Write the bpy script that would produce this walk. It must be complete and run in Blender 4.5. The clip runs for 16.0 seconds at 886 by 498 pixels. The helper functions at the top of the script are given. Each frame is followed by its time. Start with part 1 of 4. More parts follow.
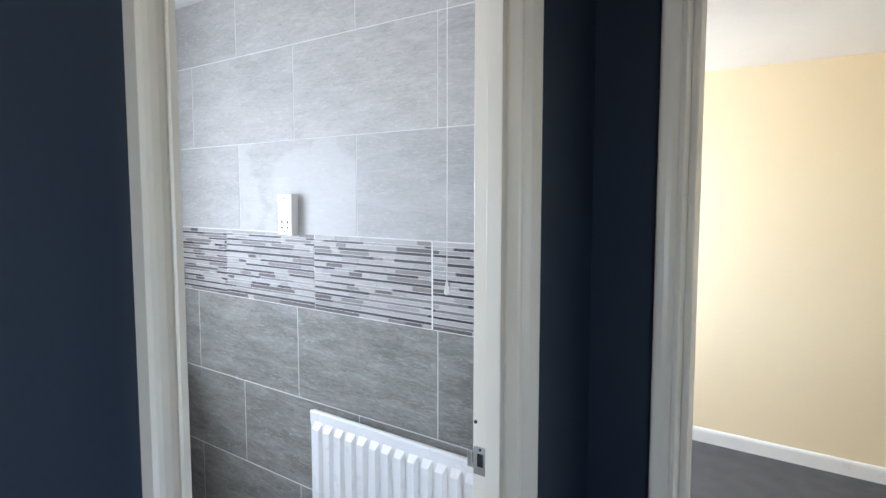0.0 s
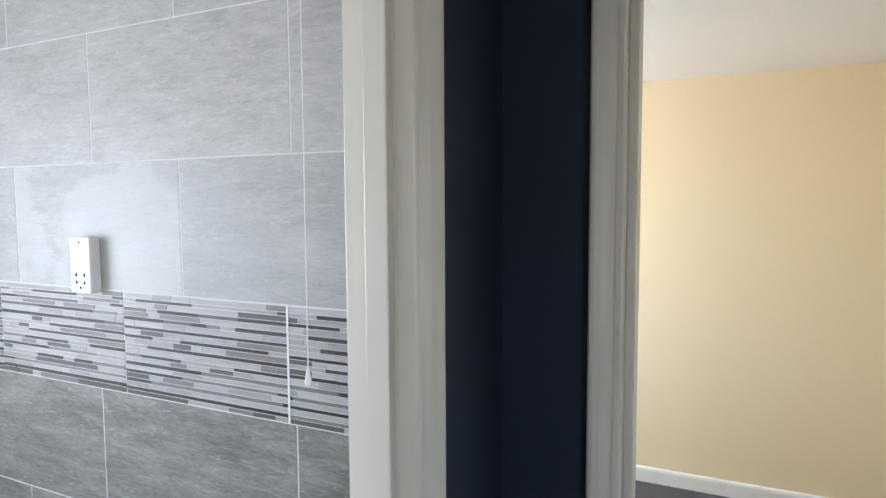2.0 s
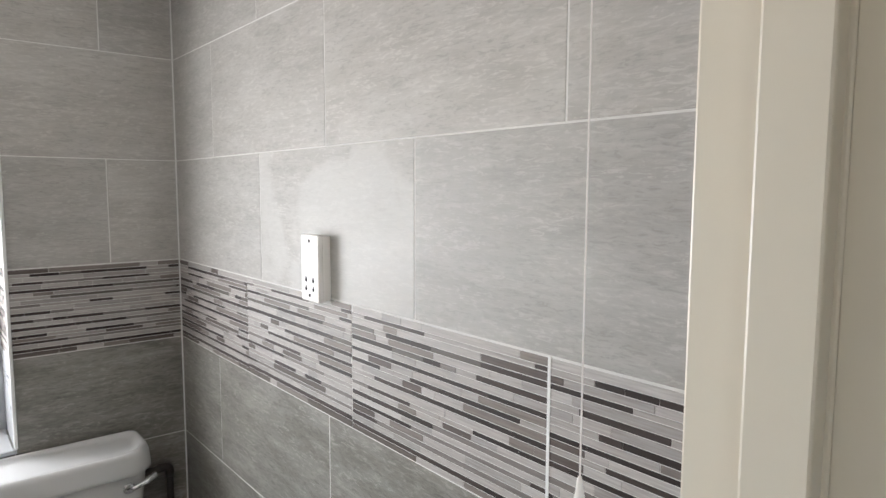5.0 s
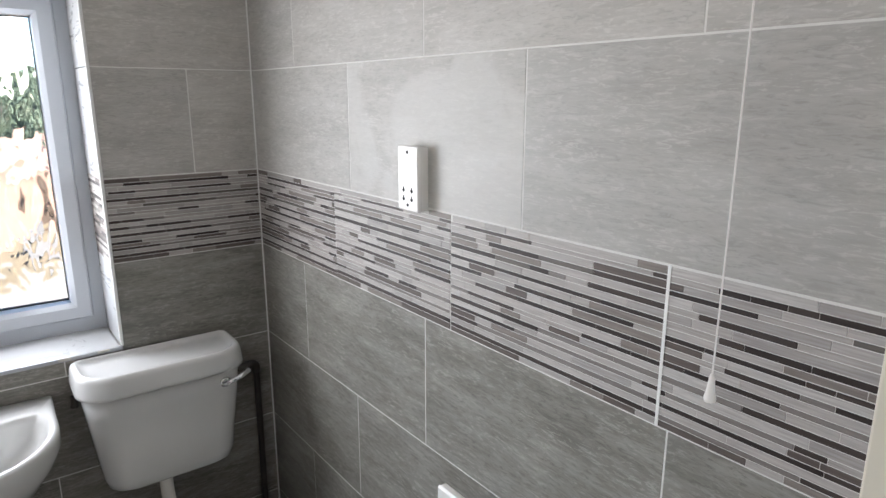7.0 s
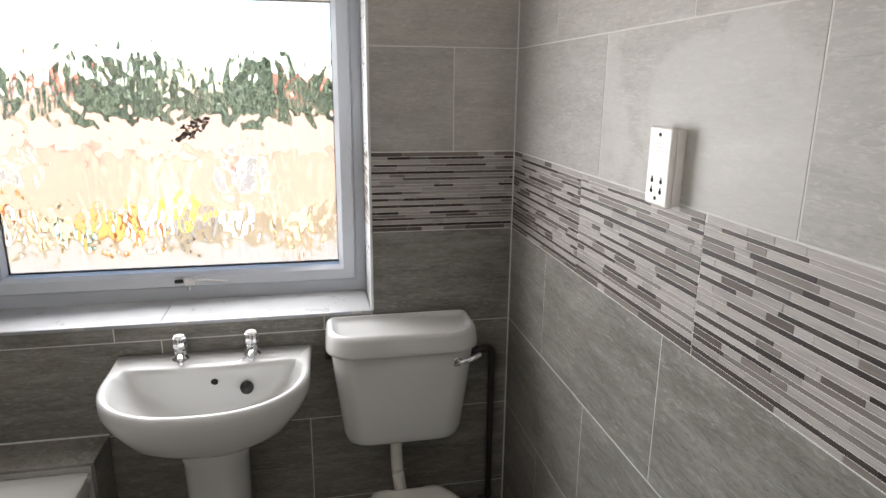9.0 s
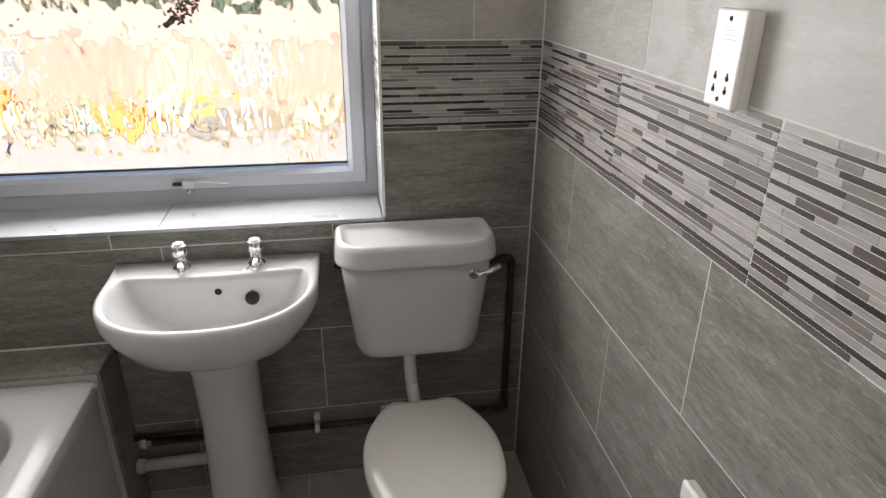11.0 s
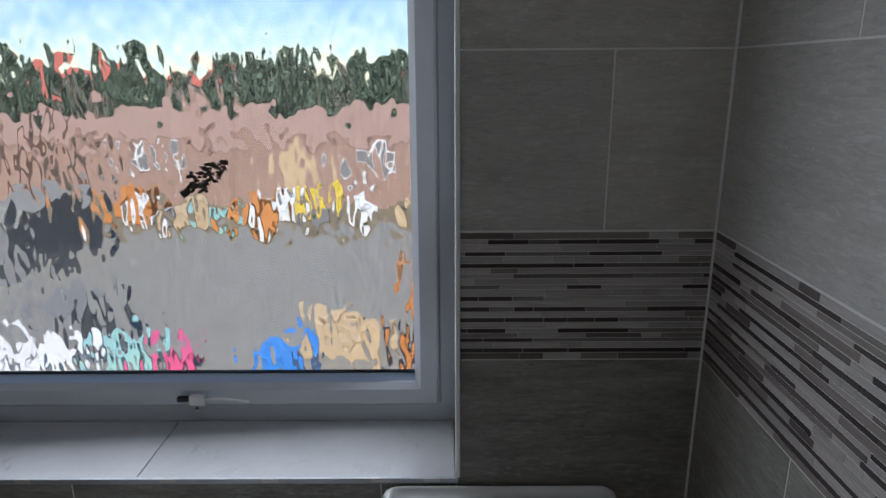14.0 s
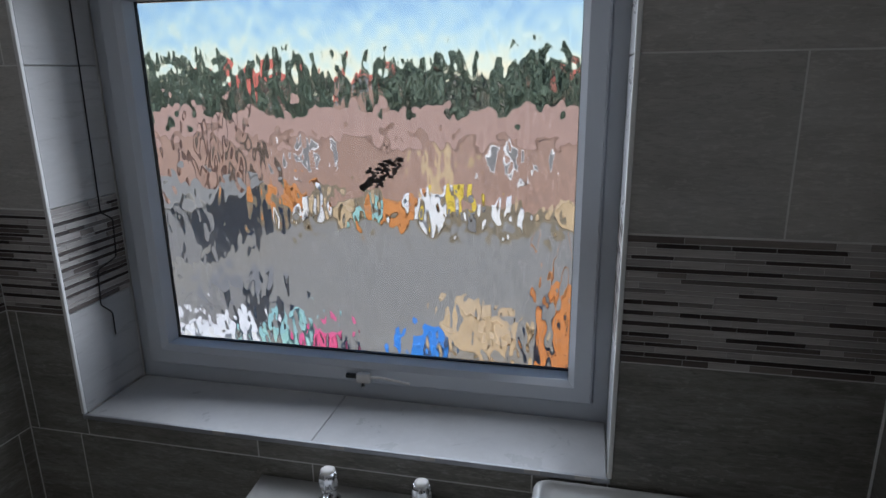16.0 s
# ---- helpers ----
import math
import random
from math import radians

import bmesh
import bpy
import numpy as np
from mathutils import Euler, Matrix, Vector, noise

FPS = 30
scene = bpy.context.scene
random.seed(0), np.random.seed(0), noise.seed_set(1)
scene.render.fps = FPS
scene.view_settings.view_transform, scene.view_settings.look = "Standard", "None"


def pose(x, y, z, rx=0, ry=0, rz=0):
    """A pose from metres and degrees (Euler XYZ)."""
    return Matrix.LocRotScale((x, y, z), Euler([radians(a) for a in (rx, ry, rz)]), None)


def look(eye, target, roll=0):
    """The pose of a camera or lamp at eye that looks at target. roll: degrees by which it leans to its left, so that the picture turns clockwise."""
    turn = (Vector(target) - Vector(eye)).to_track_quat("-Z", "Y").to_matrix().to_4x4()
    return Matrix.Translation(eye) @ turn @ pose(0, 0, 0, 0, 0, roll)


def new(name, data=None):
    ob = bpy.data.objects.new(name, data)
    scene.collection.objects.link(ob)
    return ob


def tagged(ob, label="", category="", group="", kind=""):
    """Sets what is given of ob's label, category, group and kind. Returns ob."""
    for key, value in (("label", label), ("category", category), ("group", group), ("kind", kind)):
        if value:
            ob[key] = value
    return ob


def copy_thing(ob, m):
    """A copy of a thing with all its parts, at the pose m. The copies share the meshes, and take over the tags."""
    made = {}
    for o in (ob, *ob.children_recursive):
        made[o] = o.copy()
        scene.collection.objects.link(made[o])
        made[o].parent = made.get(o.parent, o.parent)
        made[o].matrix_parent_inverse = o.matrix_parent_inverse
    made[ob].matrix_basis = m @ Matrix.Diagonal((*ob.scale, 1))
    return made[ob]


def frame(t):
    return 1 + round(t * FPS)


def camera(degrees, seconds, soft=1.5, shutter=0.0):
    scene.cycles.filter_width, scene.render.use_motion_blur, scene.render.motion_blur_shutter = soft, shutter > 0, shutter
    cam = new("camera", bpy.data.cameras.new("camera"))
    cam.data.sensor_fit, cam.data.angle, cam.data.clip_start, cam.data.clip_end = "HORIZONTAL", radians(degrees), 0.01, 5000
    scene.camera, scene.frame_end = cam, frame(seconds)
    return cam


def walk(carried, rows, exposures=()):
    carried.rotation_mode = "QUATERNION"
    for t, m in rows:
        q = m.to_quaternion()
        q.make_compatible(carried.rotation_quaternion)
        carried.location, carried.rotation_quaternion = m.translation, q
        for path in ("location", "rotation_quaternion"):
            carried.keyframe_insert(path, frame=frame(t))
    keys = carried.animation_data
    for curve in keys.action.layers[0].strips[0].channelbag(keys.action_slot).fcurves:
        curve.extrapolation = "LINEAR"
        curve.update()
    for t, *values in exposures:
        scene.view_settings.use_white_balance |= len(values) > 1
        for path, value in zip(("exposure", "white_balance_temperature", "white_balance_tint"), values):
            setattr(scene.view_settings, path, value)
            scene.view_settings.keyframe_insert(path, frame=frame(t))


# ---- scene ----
cam = camera(70.1, 16.0)
PATH = [
    (0, (2.576, -1.316, 1.559), (1.335, 0.243, 1.389), 0.0),
    (0.5, (2.527, -1.302, 1.65), (1.374, 0.325, 1.493), 0.1),
    (1, (2.508, -1.185, 1.665), (1.476, 0.521, 1.506), -0.2),
    (1.5, (2.48, -1.085, 1.645), (1.519, 0.663, 1.493), -0.2),
    (2, (2.328, -0.991, 1.641), (1.449, 0.8, 1.492), -0.3),
    (2.5, (2.189, -0.953, 1.691), (1.41, 0.882, 1.54), -0.1),
    (3, (2.106, -0.923, 1.685), (1.296, 0.899, 1.539), -0.2),
    (3.5, (2.056, -0.803, 1.679), (0.978, 0.876, 1.541), -0.1),
    (4, (2.037, -0.663, 1.662), (0.688, 0.807, 1.521), -0.2),
    (4.2, (2.032, -0.629, 1.654), (0.607, 0.767, 1.513), -0.5),
    (6.3, (1.997, -0.679, 1.653), (0.427, 0.535, 1.401), 0.3),
    (6.5, (1.98, -0.711, 1.655), (0.412, 0.492, 1.351), 0.3),
    (7, (1.969, -0.76, 1.66), (0.425, 0.422, 1.191), 0.1),
    (7.5, (1.963, -0.777, 1.657), (0.424, 0.39, 1.138), 0.2),
    (8, (1.966, -0.807, 1.647), (0.422, 0.353, 1.126), 0.1),
    (8.5, (1.939, -0.726, 1.648), (0.193, 0.093, 1.12), -0.1),
    (9, (1.888, -0.607, 1.627), (-0.01, -0.222, 1.127), 0.5),
    (9.5, (1.848, -0.554, 1.622), (-0.035, -0.23, 1.024), 0.2),
    (9.7, (1.847, -0.558, 1.613), (0.009, -0.235, 0.892), 0.5),
    (11.8, (1.557, -0.607, 1.61), (-0.23, -0.337, 0.752), 0.2),
    (12, (1.5, -0.638, 1.625), (-0.296, -0.458, 0.764), 0.2),
    (12.5, (1.375, -0.659, 1.67), (-0.409, -0.674, 0.765), -0.3),
    (13, (1.284, -0.633, 1.653), (-0.599, -0.64, 0.98), -0.2),
    (13.5, (1.115, -0.504, 1.702), (-0.806, -0.506, 1.148), -0.5),
    (14, (1.066, -0.469, 1.705), (-0.859, -0.48, 1.161), -0.4),
    (14.5, (1.072, -0.486, 1.717), (-0.854, -0.513, 1.176), -0.3),
    (15, (1.072, -0.496, 1.715), (-0.851, -0.609, 1.18), -0.3),
    (15.5, (1.086, -0.509, 1.716), (-0.823, -0.757, 1.173), -0.4),
    (16, (1.115, -0.516, 1.709), (-0.761, -0.956, 1.174), -0.8),
]
EXPOSURES = [(0, 3.95, 5500, 9), (2.5, 3.8, 5750, 9), (4, 3.75, 6500, 10), (7, 3.5, 6250, 11), (8, 3.55, 6500, 11), (9.5, 3.2, 6700, 12), (12.5, 3.3, 6900, 13), (13.0, 3.0, 7000, 13), (13.5, 1.8, 6000, 10), (14.5, 1.65, 5850, 10), (16, 1.4, 5800, 10)]
walk(cam, [(t, look(eye, target, roll)) for t, eye, target, roll in PATH], EXPOSURES)

# ---- world, sun ----
world = bpy.data.worlds.new("sky")
scene.world = world
world.use_nodes = True
wn = world.node_tree.nodes
sky = wn.new("ShaderNodeTexSky")
sky.sky_type, sky.sun_disc = "NISHITA", False
sky.sun_elevation, sky.sun_rotation = radians(48), radians(80)
sky.air_density, sky.dust_density, sky.ozone_density = 1.0, 0.0, 4.0
wn["Background"].inputs[1].default_value = 0.074
world.node_tree.links.new(sky.outputs[0], wn["Background"].inputs[0])
sun = new("sun", bpy.data.lights.new("sun", "SUN"))
sun.data.energy, sun.data.angle, sun.data.color = 3.3, radians(0.6), (1.0, 0.95, 0.88)
sun.matrix_world = look((20, 3.5, 22), (0, 0, 0))


def opening_lamp(name, w, h, energy, color, eye, target, spread=180):
    """An area lamp set in a wall opening to stand in for daylight."""
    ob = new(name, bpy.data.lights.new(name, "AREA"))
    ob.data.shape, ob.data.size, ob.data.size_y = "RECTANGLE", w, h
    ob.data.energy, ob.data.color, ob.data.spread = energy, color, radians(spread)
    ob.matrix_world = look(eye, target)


opening_lamp("daylight_bathroom", 1.00, 0.82, 2.1, (0.98, 0.98, 0.99), (-0.182, -1.052, 1.46), (1.0, -0.94, 1.46), 168)
opening_lamp("daylight_bedroom", 1.20, 1.10, 4.0, (1.0, 0.975, 0.95), (-0.05, 1.875, 1.43), (1.0, 1.85, 1.25))
# Fill lamp in an invented opening, added to brighten the landing.
opening_lamp("landing_fill", 0.85, 1.0, 0.85, (1.0, 0.97, 0.92), (3.595, -2.2, 1.35), (2.0, -2.1, 1.3))


# ---- materials ----
class Mat:
    """A node material with a few shorthands."""

    def __init__(self, name, rough=0.5, metal=0.0, color=(0.5, 0.5, 0.5)):
        self.m = bpy.data.materials.new(name)
        self.m.use_nodes = True
        self.t = self.m.node_tree
        self.b = self.t.nodes["Principled BSDF"]
        self.b.inputs["Base Color"].default_value = (*color, 1)
        self.b.inputs["Roughness"].default_value = rough
        self.b.inputs["Metallic"].default_value = metal

    def node(self, kind, **inputs):
        n = self.t.nodes.new(kind)
        for k, v in inputs.items():
            self.put(n.inputs[k.replace("_", " ")], v)
        return n

    def put(self, socket, v):
        if isinstance(v, bpy.types.NodeSocket):
            self.t.links.new(v, socket)
        else:
            socket.default_value = v

    def coords(self, scale=(1, 1, 1), shift=False, source="Object"):
        c = self.node("ShaderNodeTexCoord")
        out = c.outputs[source]
        if shift:
            info = self.node("ShaderNodeObjectInfo")
            mul = self.node("ShaderNodeVectorMath")
            mul.operation = "SCALE"
            self.put(mul.inputs[0], (37.0, 11.0, 23.0))
            self.put(mul.inputs["Scale"], info.outputs["Random"])
            add = self.node("ShaderNodeVectorMath")
            self.put(add.inputs[0], out)
            self.put(add.inputs[1], mul.outputs[0])
            out = add.outputs[0]
        mp = self.node("ShaderNodeMapping", Vector=out, Scale=scale)
        return mp.outputs[0]

    def noise(self, vec, scale, detail=6.0, rough=0.6, distort=0.0):
        n = self.node("ShaderNodeTexNoise", Vector=vec, Scale=scale, Detail=detail, Roughness=rough, Distortion=distort)
        return n.outputs[0]

    def ramp(self, fac, stops, constant=False):
        r = self.node("ShaderNodeValToRGB", Fac=fac)
        e = r.color_ramp.elements
        if constant:
            r.color_ramp.interpolation = "CONSTANT"
        for i, (p, c) in enumerate(stops):
            el = e[i] if i < 2 else e.new(p)
            el.position, el.color = p, (*c, 1)
        return r.outputs[0]

    def mix(self, fac, a, b, mode="MIX"):
        n = self.node("ShaderNodeMixRGB", Fac=fac)
        n.blend_type = mode
        self.put(n.inputs[1], a)
        self.put(n.inputs[2], b)
        return n.outputs[0]

    def color(self, v):
        self.put(self.b.inputs["Base Color"], v)
        return self

    def bump(self, height, strength=0.2, distance=0.002):
        n = self.node("ShaderNodeBump", Height=height, Strength=strength, Distance=distance)
        self.put(self.b.inputs["Normal"], n.outputs[0])
        return self

    def rough(self, v):
        self.put(self.b.inputs["Roughness"], v)
        return self


def grey(v, w=1.0, k=0.97):
    return (v * w, v, v * k)


def stone_tile(name, low, mid, high, gloss, veins=1.0):
    """Glazed travertine-look tile: cloudy bands, ragged pale and dark flecks along the grain."""
    s = Mat(name, gloss)
    s.b.inputs["Specular IOR Level"].default_value = 0.36
    cloud = s.noise(s.coords((1.1, 1, 3.4), True), 2.6, 5, 0.6, 0.9)
    band = s.noise(s.coords((2.2, 2, 15), True), 2.6, 8, 0.68, 0.7)
    fleck = s.noise(s.coords((9, 9, 42), True), 4.2, 6, 0.72, 0.9)
    mask = s.noise(s.coords((2.0, 2, 7), True), 3.4, 4, 0.6, 0.5)
    c = s.ramp(cloud, [(0.34, low), (0.5, mid), (0.68, high)])
    c = s.mix(0.5, c, s.ramp(band, [(0.36, low), (0.5, mid), (0.64, high)]))
    where = s.ramp(mask, [(0.42, (0.2, 0.2, 0.2)), (0.58, (1, 1, 1))])
    pale = s.mix(1.0, s.ramp(fleck, [(0.52, (0, 0, 0)), (0.59, (0.85 * veins,) * 3)]), where, "MULTIPLY")
    c = s.mix(pale, c, (*[min(1, q * 1.22) for q in high], 1))
    gap = s.ramp(mask, [(0.40, (1, 1, 1)), (0.56, (0.2, 0.2, 0.2))])
    dark = s.mix(1.0, s.ramp(fleck, [(0.40, (0.8 * veins,) * 3), (0.475, (0, 0, 0))]), gap, "MULTIPLY")
    c = s.mix(dark, c, (*[q * 0.72 for q in low], 1))
    info = s.node("ShaderNodeObjectInfo")
    c = s.mix(1.0, c, s.ramp(info.outputs["Random"], [(0.0, (0.93, 0.93, 0.93)), (1.0, (1.04, 1.03, 1.02))]), "MULTIPLY")
    s.color(c).bump(s.mix(0.5, band, fleck), 0.16, 0.001)
    s.rough(s.ramp(band, [(0.3, (gloss * 0.8,) * 3), (0.7, (gloss * 1.25,) * 3)]))
    return s.m


M_TILE_UP = stone_tile("pale_stone_tile", (0.385, 0.368, 0.342), (0.45, 0.434, 0.407), (0.53, 0.517, 0.492), 0.50, 0.55)
M_TILE_LOW = stone_tile("grey_stone_tile", (0.155, 0.147, 0.128), (0.232, 0.222, 0.198), (0.35, 0.338, 0.308), 0.44, 0.7)
M_SILL_TILE = stone_tile("sill_tile", (0.47, 0.475, 0.48), (0.50, 0.505, 0.51), (0.53, 0.535, 0.54), 0.3, 0.15)


def speckle(name, color, amount=0.08, scale=30, rough=0.5, bumpy=0.1, metal=0.0, dirt=None, big=3.0):
    """Paint-like surface with fine grain and a broad unevenness."""
    s = Mat(name, rough, metal)
    fine = s.noise(s.coords((1, 1, 1), True), scale, 5)
    broad = s.noise(s.coords((1, 1, 1), True), big, 4)
    lo = tuple(max(0, q * (1 - amount)) for q in color)
    hi = tuple(min(1, q * (1 + amount)) for q in color)
    c = s.mix(0.5, s.ramp(fine, [(0.3, lo), (0.7, hi)]), s.ramp(broad, [(0.3, lo), (0.7, hi)]))
    if dirt:
        c = s.mix(s.ramp(broad, [(0.58, (0, 0, 0)), (0.75, (0.6, 0.6, 0.6))]), c, (*dirt, 1))
    s.color(c).bump(fine, bumpy, 0.001)
    s.rough(s.ramp(broad, [(0.3, (rough * 0.85,) * 3), (0.7, (min(1, rough * 1.15),) * 3)]))
    return s.m


M_GROUT = speckle("grout", (0.72, 0.71, 0.68), 0.1, 60, 0.9, 0.3)
M_GLOSS_WHITE = speckle("cream_gloss_paint", (0.78, 0.72, 0.61), 0.02, 5, 0.34, 0.04)
M_UPVC = speckle("window_plastic", (0.66, 0.69, 0.74), 0.02, 20, 0.35, 0.03)
M_TRIM = speckle("white_trim", (0.82, 0.82, 0.8), 0.03, 20, 0.3, 0.03)
M_NAVY = speckle("navy_wall_paint", (0.014, 0.023, 0.042), 0.12, 120, 0.62, 0.25)
M_YELLOW = speckle("cream_wall_paint", (0.84, 0.715, 0.485), 0.03, 90, 0.75, 0.2, big=0.8)
M_CEIL = speckle("ceiling_paint", (0.80, 0.78, 0.75), 0.03, 60, 0.9, 0.3)
M_CERAMIC = speckle("white_ceramic", (0.64, 0.64, 0.63), 0.015, 6, 0.09, 0.0)
M_ACRYLIC = speckle("bath_acrylic", (0.60, 0.595, 0.57), 0.03, 8, 0.16, 0.01)
M_SEAT = speckle("seat_plastic", (0.78, 0.76, 0.71), 0.02, 8, 0.14, 0.0)
M_CHROME = speckle("chrome", (0.80, 0.81, 0.83), 0.03, 20, 0.08, 0.0, 1.0)
M_DULL = speckle("dull_aluminium", (0.42, 0.43, 0.45), 0.12, 60, 0.45, 0.1, 0.7)
M_DRAIN_SHADE = speckle("drain_shade_metal", (0.22, 0.21, 0.20), 0.2, 60, 0.35, 0.1, 0.8)
M_RUBBER = speckle("black_rubber", (0.02, 0.02, 0.02), 0.2, 40, 0.5, 0.1)
M_DARKHOLE = speckle("dark_hole", (0.008, 0.008, 0.008), 0.1, 40, 0.8, 0.0)
M_PIPE = speckle("tarnished_dark_pipe", (0.035, 0.028, 0.024), 0.35, 60, 0.4, 0.3)
M_PIPE_WHITE = speckle("white_pipe_paint", (0.55, 0.53, 0.49), 0.08, 40, 0.5, 0.2)
M_SWITCH = speckle("white_switch_plastic", (0.80, 0.77, 0.74), 0.015, 20, 0.3, 0.0)
M_RAD = speckle("radiator_enamel", (0.82, 0.80, 0.77), 0.015, 20, 0.28, 0.03)
M_BRASS = speckle("old_brass", (0.45, 0.32, 0.15), 0.2, 60, 0.35, 0.1, 0.9)
M_BRICKWORK = speckle("brick_brown", (0.35, 0.225, 0.17), 0.3, 6, 0.9, 0.4)
M_ROOFTILE = speckle("roof_tile", (0.33, 0.21, 0.16), 0.25, 5, 0.9, 0.4)
M_GREYROOF = speckle("grey_felt", (0.20, 0.19, 0.18), 0.2, 4, 0.9, 0.4)
M_PATIO = speckle("concrete_paving", (0.25, 0.232, 0.20), 0.2, 3, 0.9, 0.4)
M_SOIL = speckle("garden_ground", (0.20, 0.16, 0.10), 0.4, 1.5, 0.95, 0.4)
M_ORANGE = speckle("orange_timber", (0.55, 0.22, 0.06), 0.2, 8, 0.8, 0.3)
# Leaf green is greyed and lightened to carry the distant haze.
M_LEAF = speckle("hazy_foliage", (0.115, 0.15, 0.10), 0.45, 2.5, 0.7, 0.4)
M_DEADLEAF = speckle("dead_leaf", (0.30, 0.25, 0.17), 0.6, 90, 0.8, 0.3)
M_BARK = speckle("bark", (0.10, 0.07, 0.05), 0.3, 8, 0.9, 0.5)
M_REDROOF = speckle("red_roof", (0.45, 0.12, 0.08), 0.2, 4, 0.9, 0.3)
M_RENDER = speckle("white_render", (0.75, 0.73, 0.70), 0.1, 3, 0.9, 0.3)
M_TIMBER = speckle("pale_timber", (0.52, 0.38, 0.22), 0.2, 6, 0.8, 0.2)
M_YELLOWP = speckle("yellow_plastic", (0.75, 0.55, 0.06), 0.1, 3, 0.5, 0.1)
M_BLUE = speckle("blue_plastic", (0.05, 0.22, 0.62), 0.1, 3, 0.4, 0.1)
M_PINK = speckle("pink_plastic", (0.70, 0.10, 0.22), 0.1, 3, 0.4, 0.1)
M_TEAL = speckle("teal_plastic", (0.33, 0.55, 0.50), 0.1, 3, 0.4, 0.1)

# carpet
s = Mat("grey_carpet", 0.95)
f = s.noise(s.coords(), 260, 3, 0.7)
g = s.noise(s.coords(), 9, 5, 0.6)
s.color(s.mix(0.35, s.ramp(f, [(0.35, (0.035, 0.035, 0.04)), (0.68, (0.16, 0.16, 0.17))]), s.ramp(g, [(0.3, (0.05, 0.05, 0.055)), (0.7, (0.13, 0.13, 0.14))]))).bump(f, 0.8, 0.006)
M_CARPET = s.m

# mosaic strips, one colour per strip
def strips(name, stops):
    s = Mat(name, 0.5)
    s.b.inputs["Specular IOR Level"].default_value = 0.35
    geo = s.node("ShaderNodeNewGeometry")
    c = s.ramp(geo.outputs["Random Per Island"], stops, True)
    grain = s.noise(s.coords((3, 3, 60), True), 6, 5, 0.6)
    s.color(s.mix(1.0, c, s.ramp(grain, [(0.3, (0.74, 0.73, 0.72)), (0.7, (1.1, 1.1, 1.1))]), "MULTIPLY")).bump(grain, 0.1, 0.001)
    return s.m


M_MOSAIC = strips("pale_mosaic_strips", [(0.0, (0.47, 0.44, 0.42)), (0.34, (0.39, 0.365, 0.35)), (0.60, (0.52, 0.495, 0.475)), (0.76, (0.25, 0.22, 0.20)), (0.90, (0.13, 0.107, 0.097))])
M_MOSAIC_DARK = strips("dark_mosaic_strips", [(0.0, (0.062, 0.047, 0.043)), (0.36, (0.038, 0.028, 0.026)), (0.56, (0.14, 0.124, 0.112)), (0.67, (0.42, 0.39, 0.37)), (0.84, (0.23, 0.207, 0.195))])

# patterned privacy glass: long vertical ripples
s = Mat("patterned_glass", 0.03)
s.b.inputs["Transmission Weight"].default_value = 1.0
s.b.inputs["IOR"].default_value = 1.45
M_GLASS = s.m


# ---- mesh helpers ----
def obj(name, bm, material, parent=None, smooth=False):
    me = bpy.data.meshes.new(name)
    bm.normal_update()
    if smooth:
        for fc in bm.faces:
            fc.smooth = True
    bm.to_mesh(me)
    bm.free()
    for m in material if isinstance(material, (list, tuple)) else [material]:
        me.materials.append(m)
    ob = new(name, me)
    if parent:
        ob.parent = parent
    return ob


def part(name, bm, material, parent, label="", smooth=False):
    ob = obj(name, bm, material, parent, smooth)
    return tagged(ob, label) if label else ob


def add_box(bm, lo, hi, bevel=0.0, seg=2, mat=0):
    m = Matrix.LocRotScale([(a + b) / 2 for a, b in zip(lo, hi)], None, [abs(b - a) for a, b in zip(lo, hi)])
    vs = bmesh.ops.create_cube(bm, size=1, matrix=m)["verts"]
    es = list({e for v in vs for e in v.link_edges})
    for fc in {fc for v in vs for fc in v.link_faces}:
        fc.material_index = mat
    if bevel:
        bmesh.ops.bevel(bm, geom=es, offset=bevel, segments=seg, affect="EDGES", profile=0.5, clamp_overlap=True)
    return bm


def box(lo, hi, bevel=0.0, seg=2):
    return add_box(bmesh.new(), lo, hi, bevel, seg)


def loft(rings, cap0=True, cap1=True, bm=None, closed=True):
    """Joins rings of equally many points into a skin."""
    bm = bm or bmesh.new()
    vv = [[bm.verts.new(p) for p in r] for r in rings]
    n = len(vv[0])
    for a, b in zip(vv, vv[1:]):
        for i in range(n if closed else n - 1):
            j = (i + 1) % n
            bm.faces.new((a[i], a[j], b[j], b[i]))
    if cap0:
        bm.faces.new(list(reversed(vv[0])))
    if cap1:
        bm.faces.new(vv[-1])
    bmesh.ops.recalc_face_normals(bm, faces=bm.faces)
    return bm


def lathe(profile, centre=(0, 0, 0), n=24, axis="z", bm=None, cap=True):
    """profile: (radius, height) pairs turned round an axis."""
    rings = []
    for r, z in profile:
        ring = []
        for i in range(n):
            a = 2 * math.pi * i / n
            p = (r * math.cos(a), r * math.sin(a), z)
            if axis == "x":
                p = (z, p[0], p[1])
            elif axis == "y":
                p = (p[0], z, p[1])
            ring.append(Vector(p) + Vector(centre))
        rings.append(ring)
    return loft(rings, cap, cap, bm)


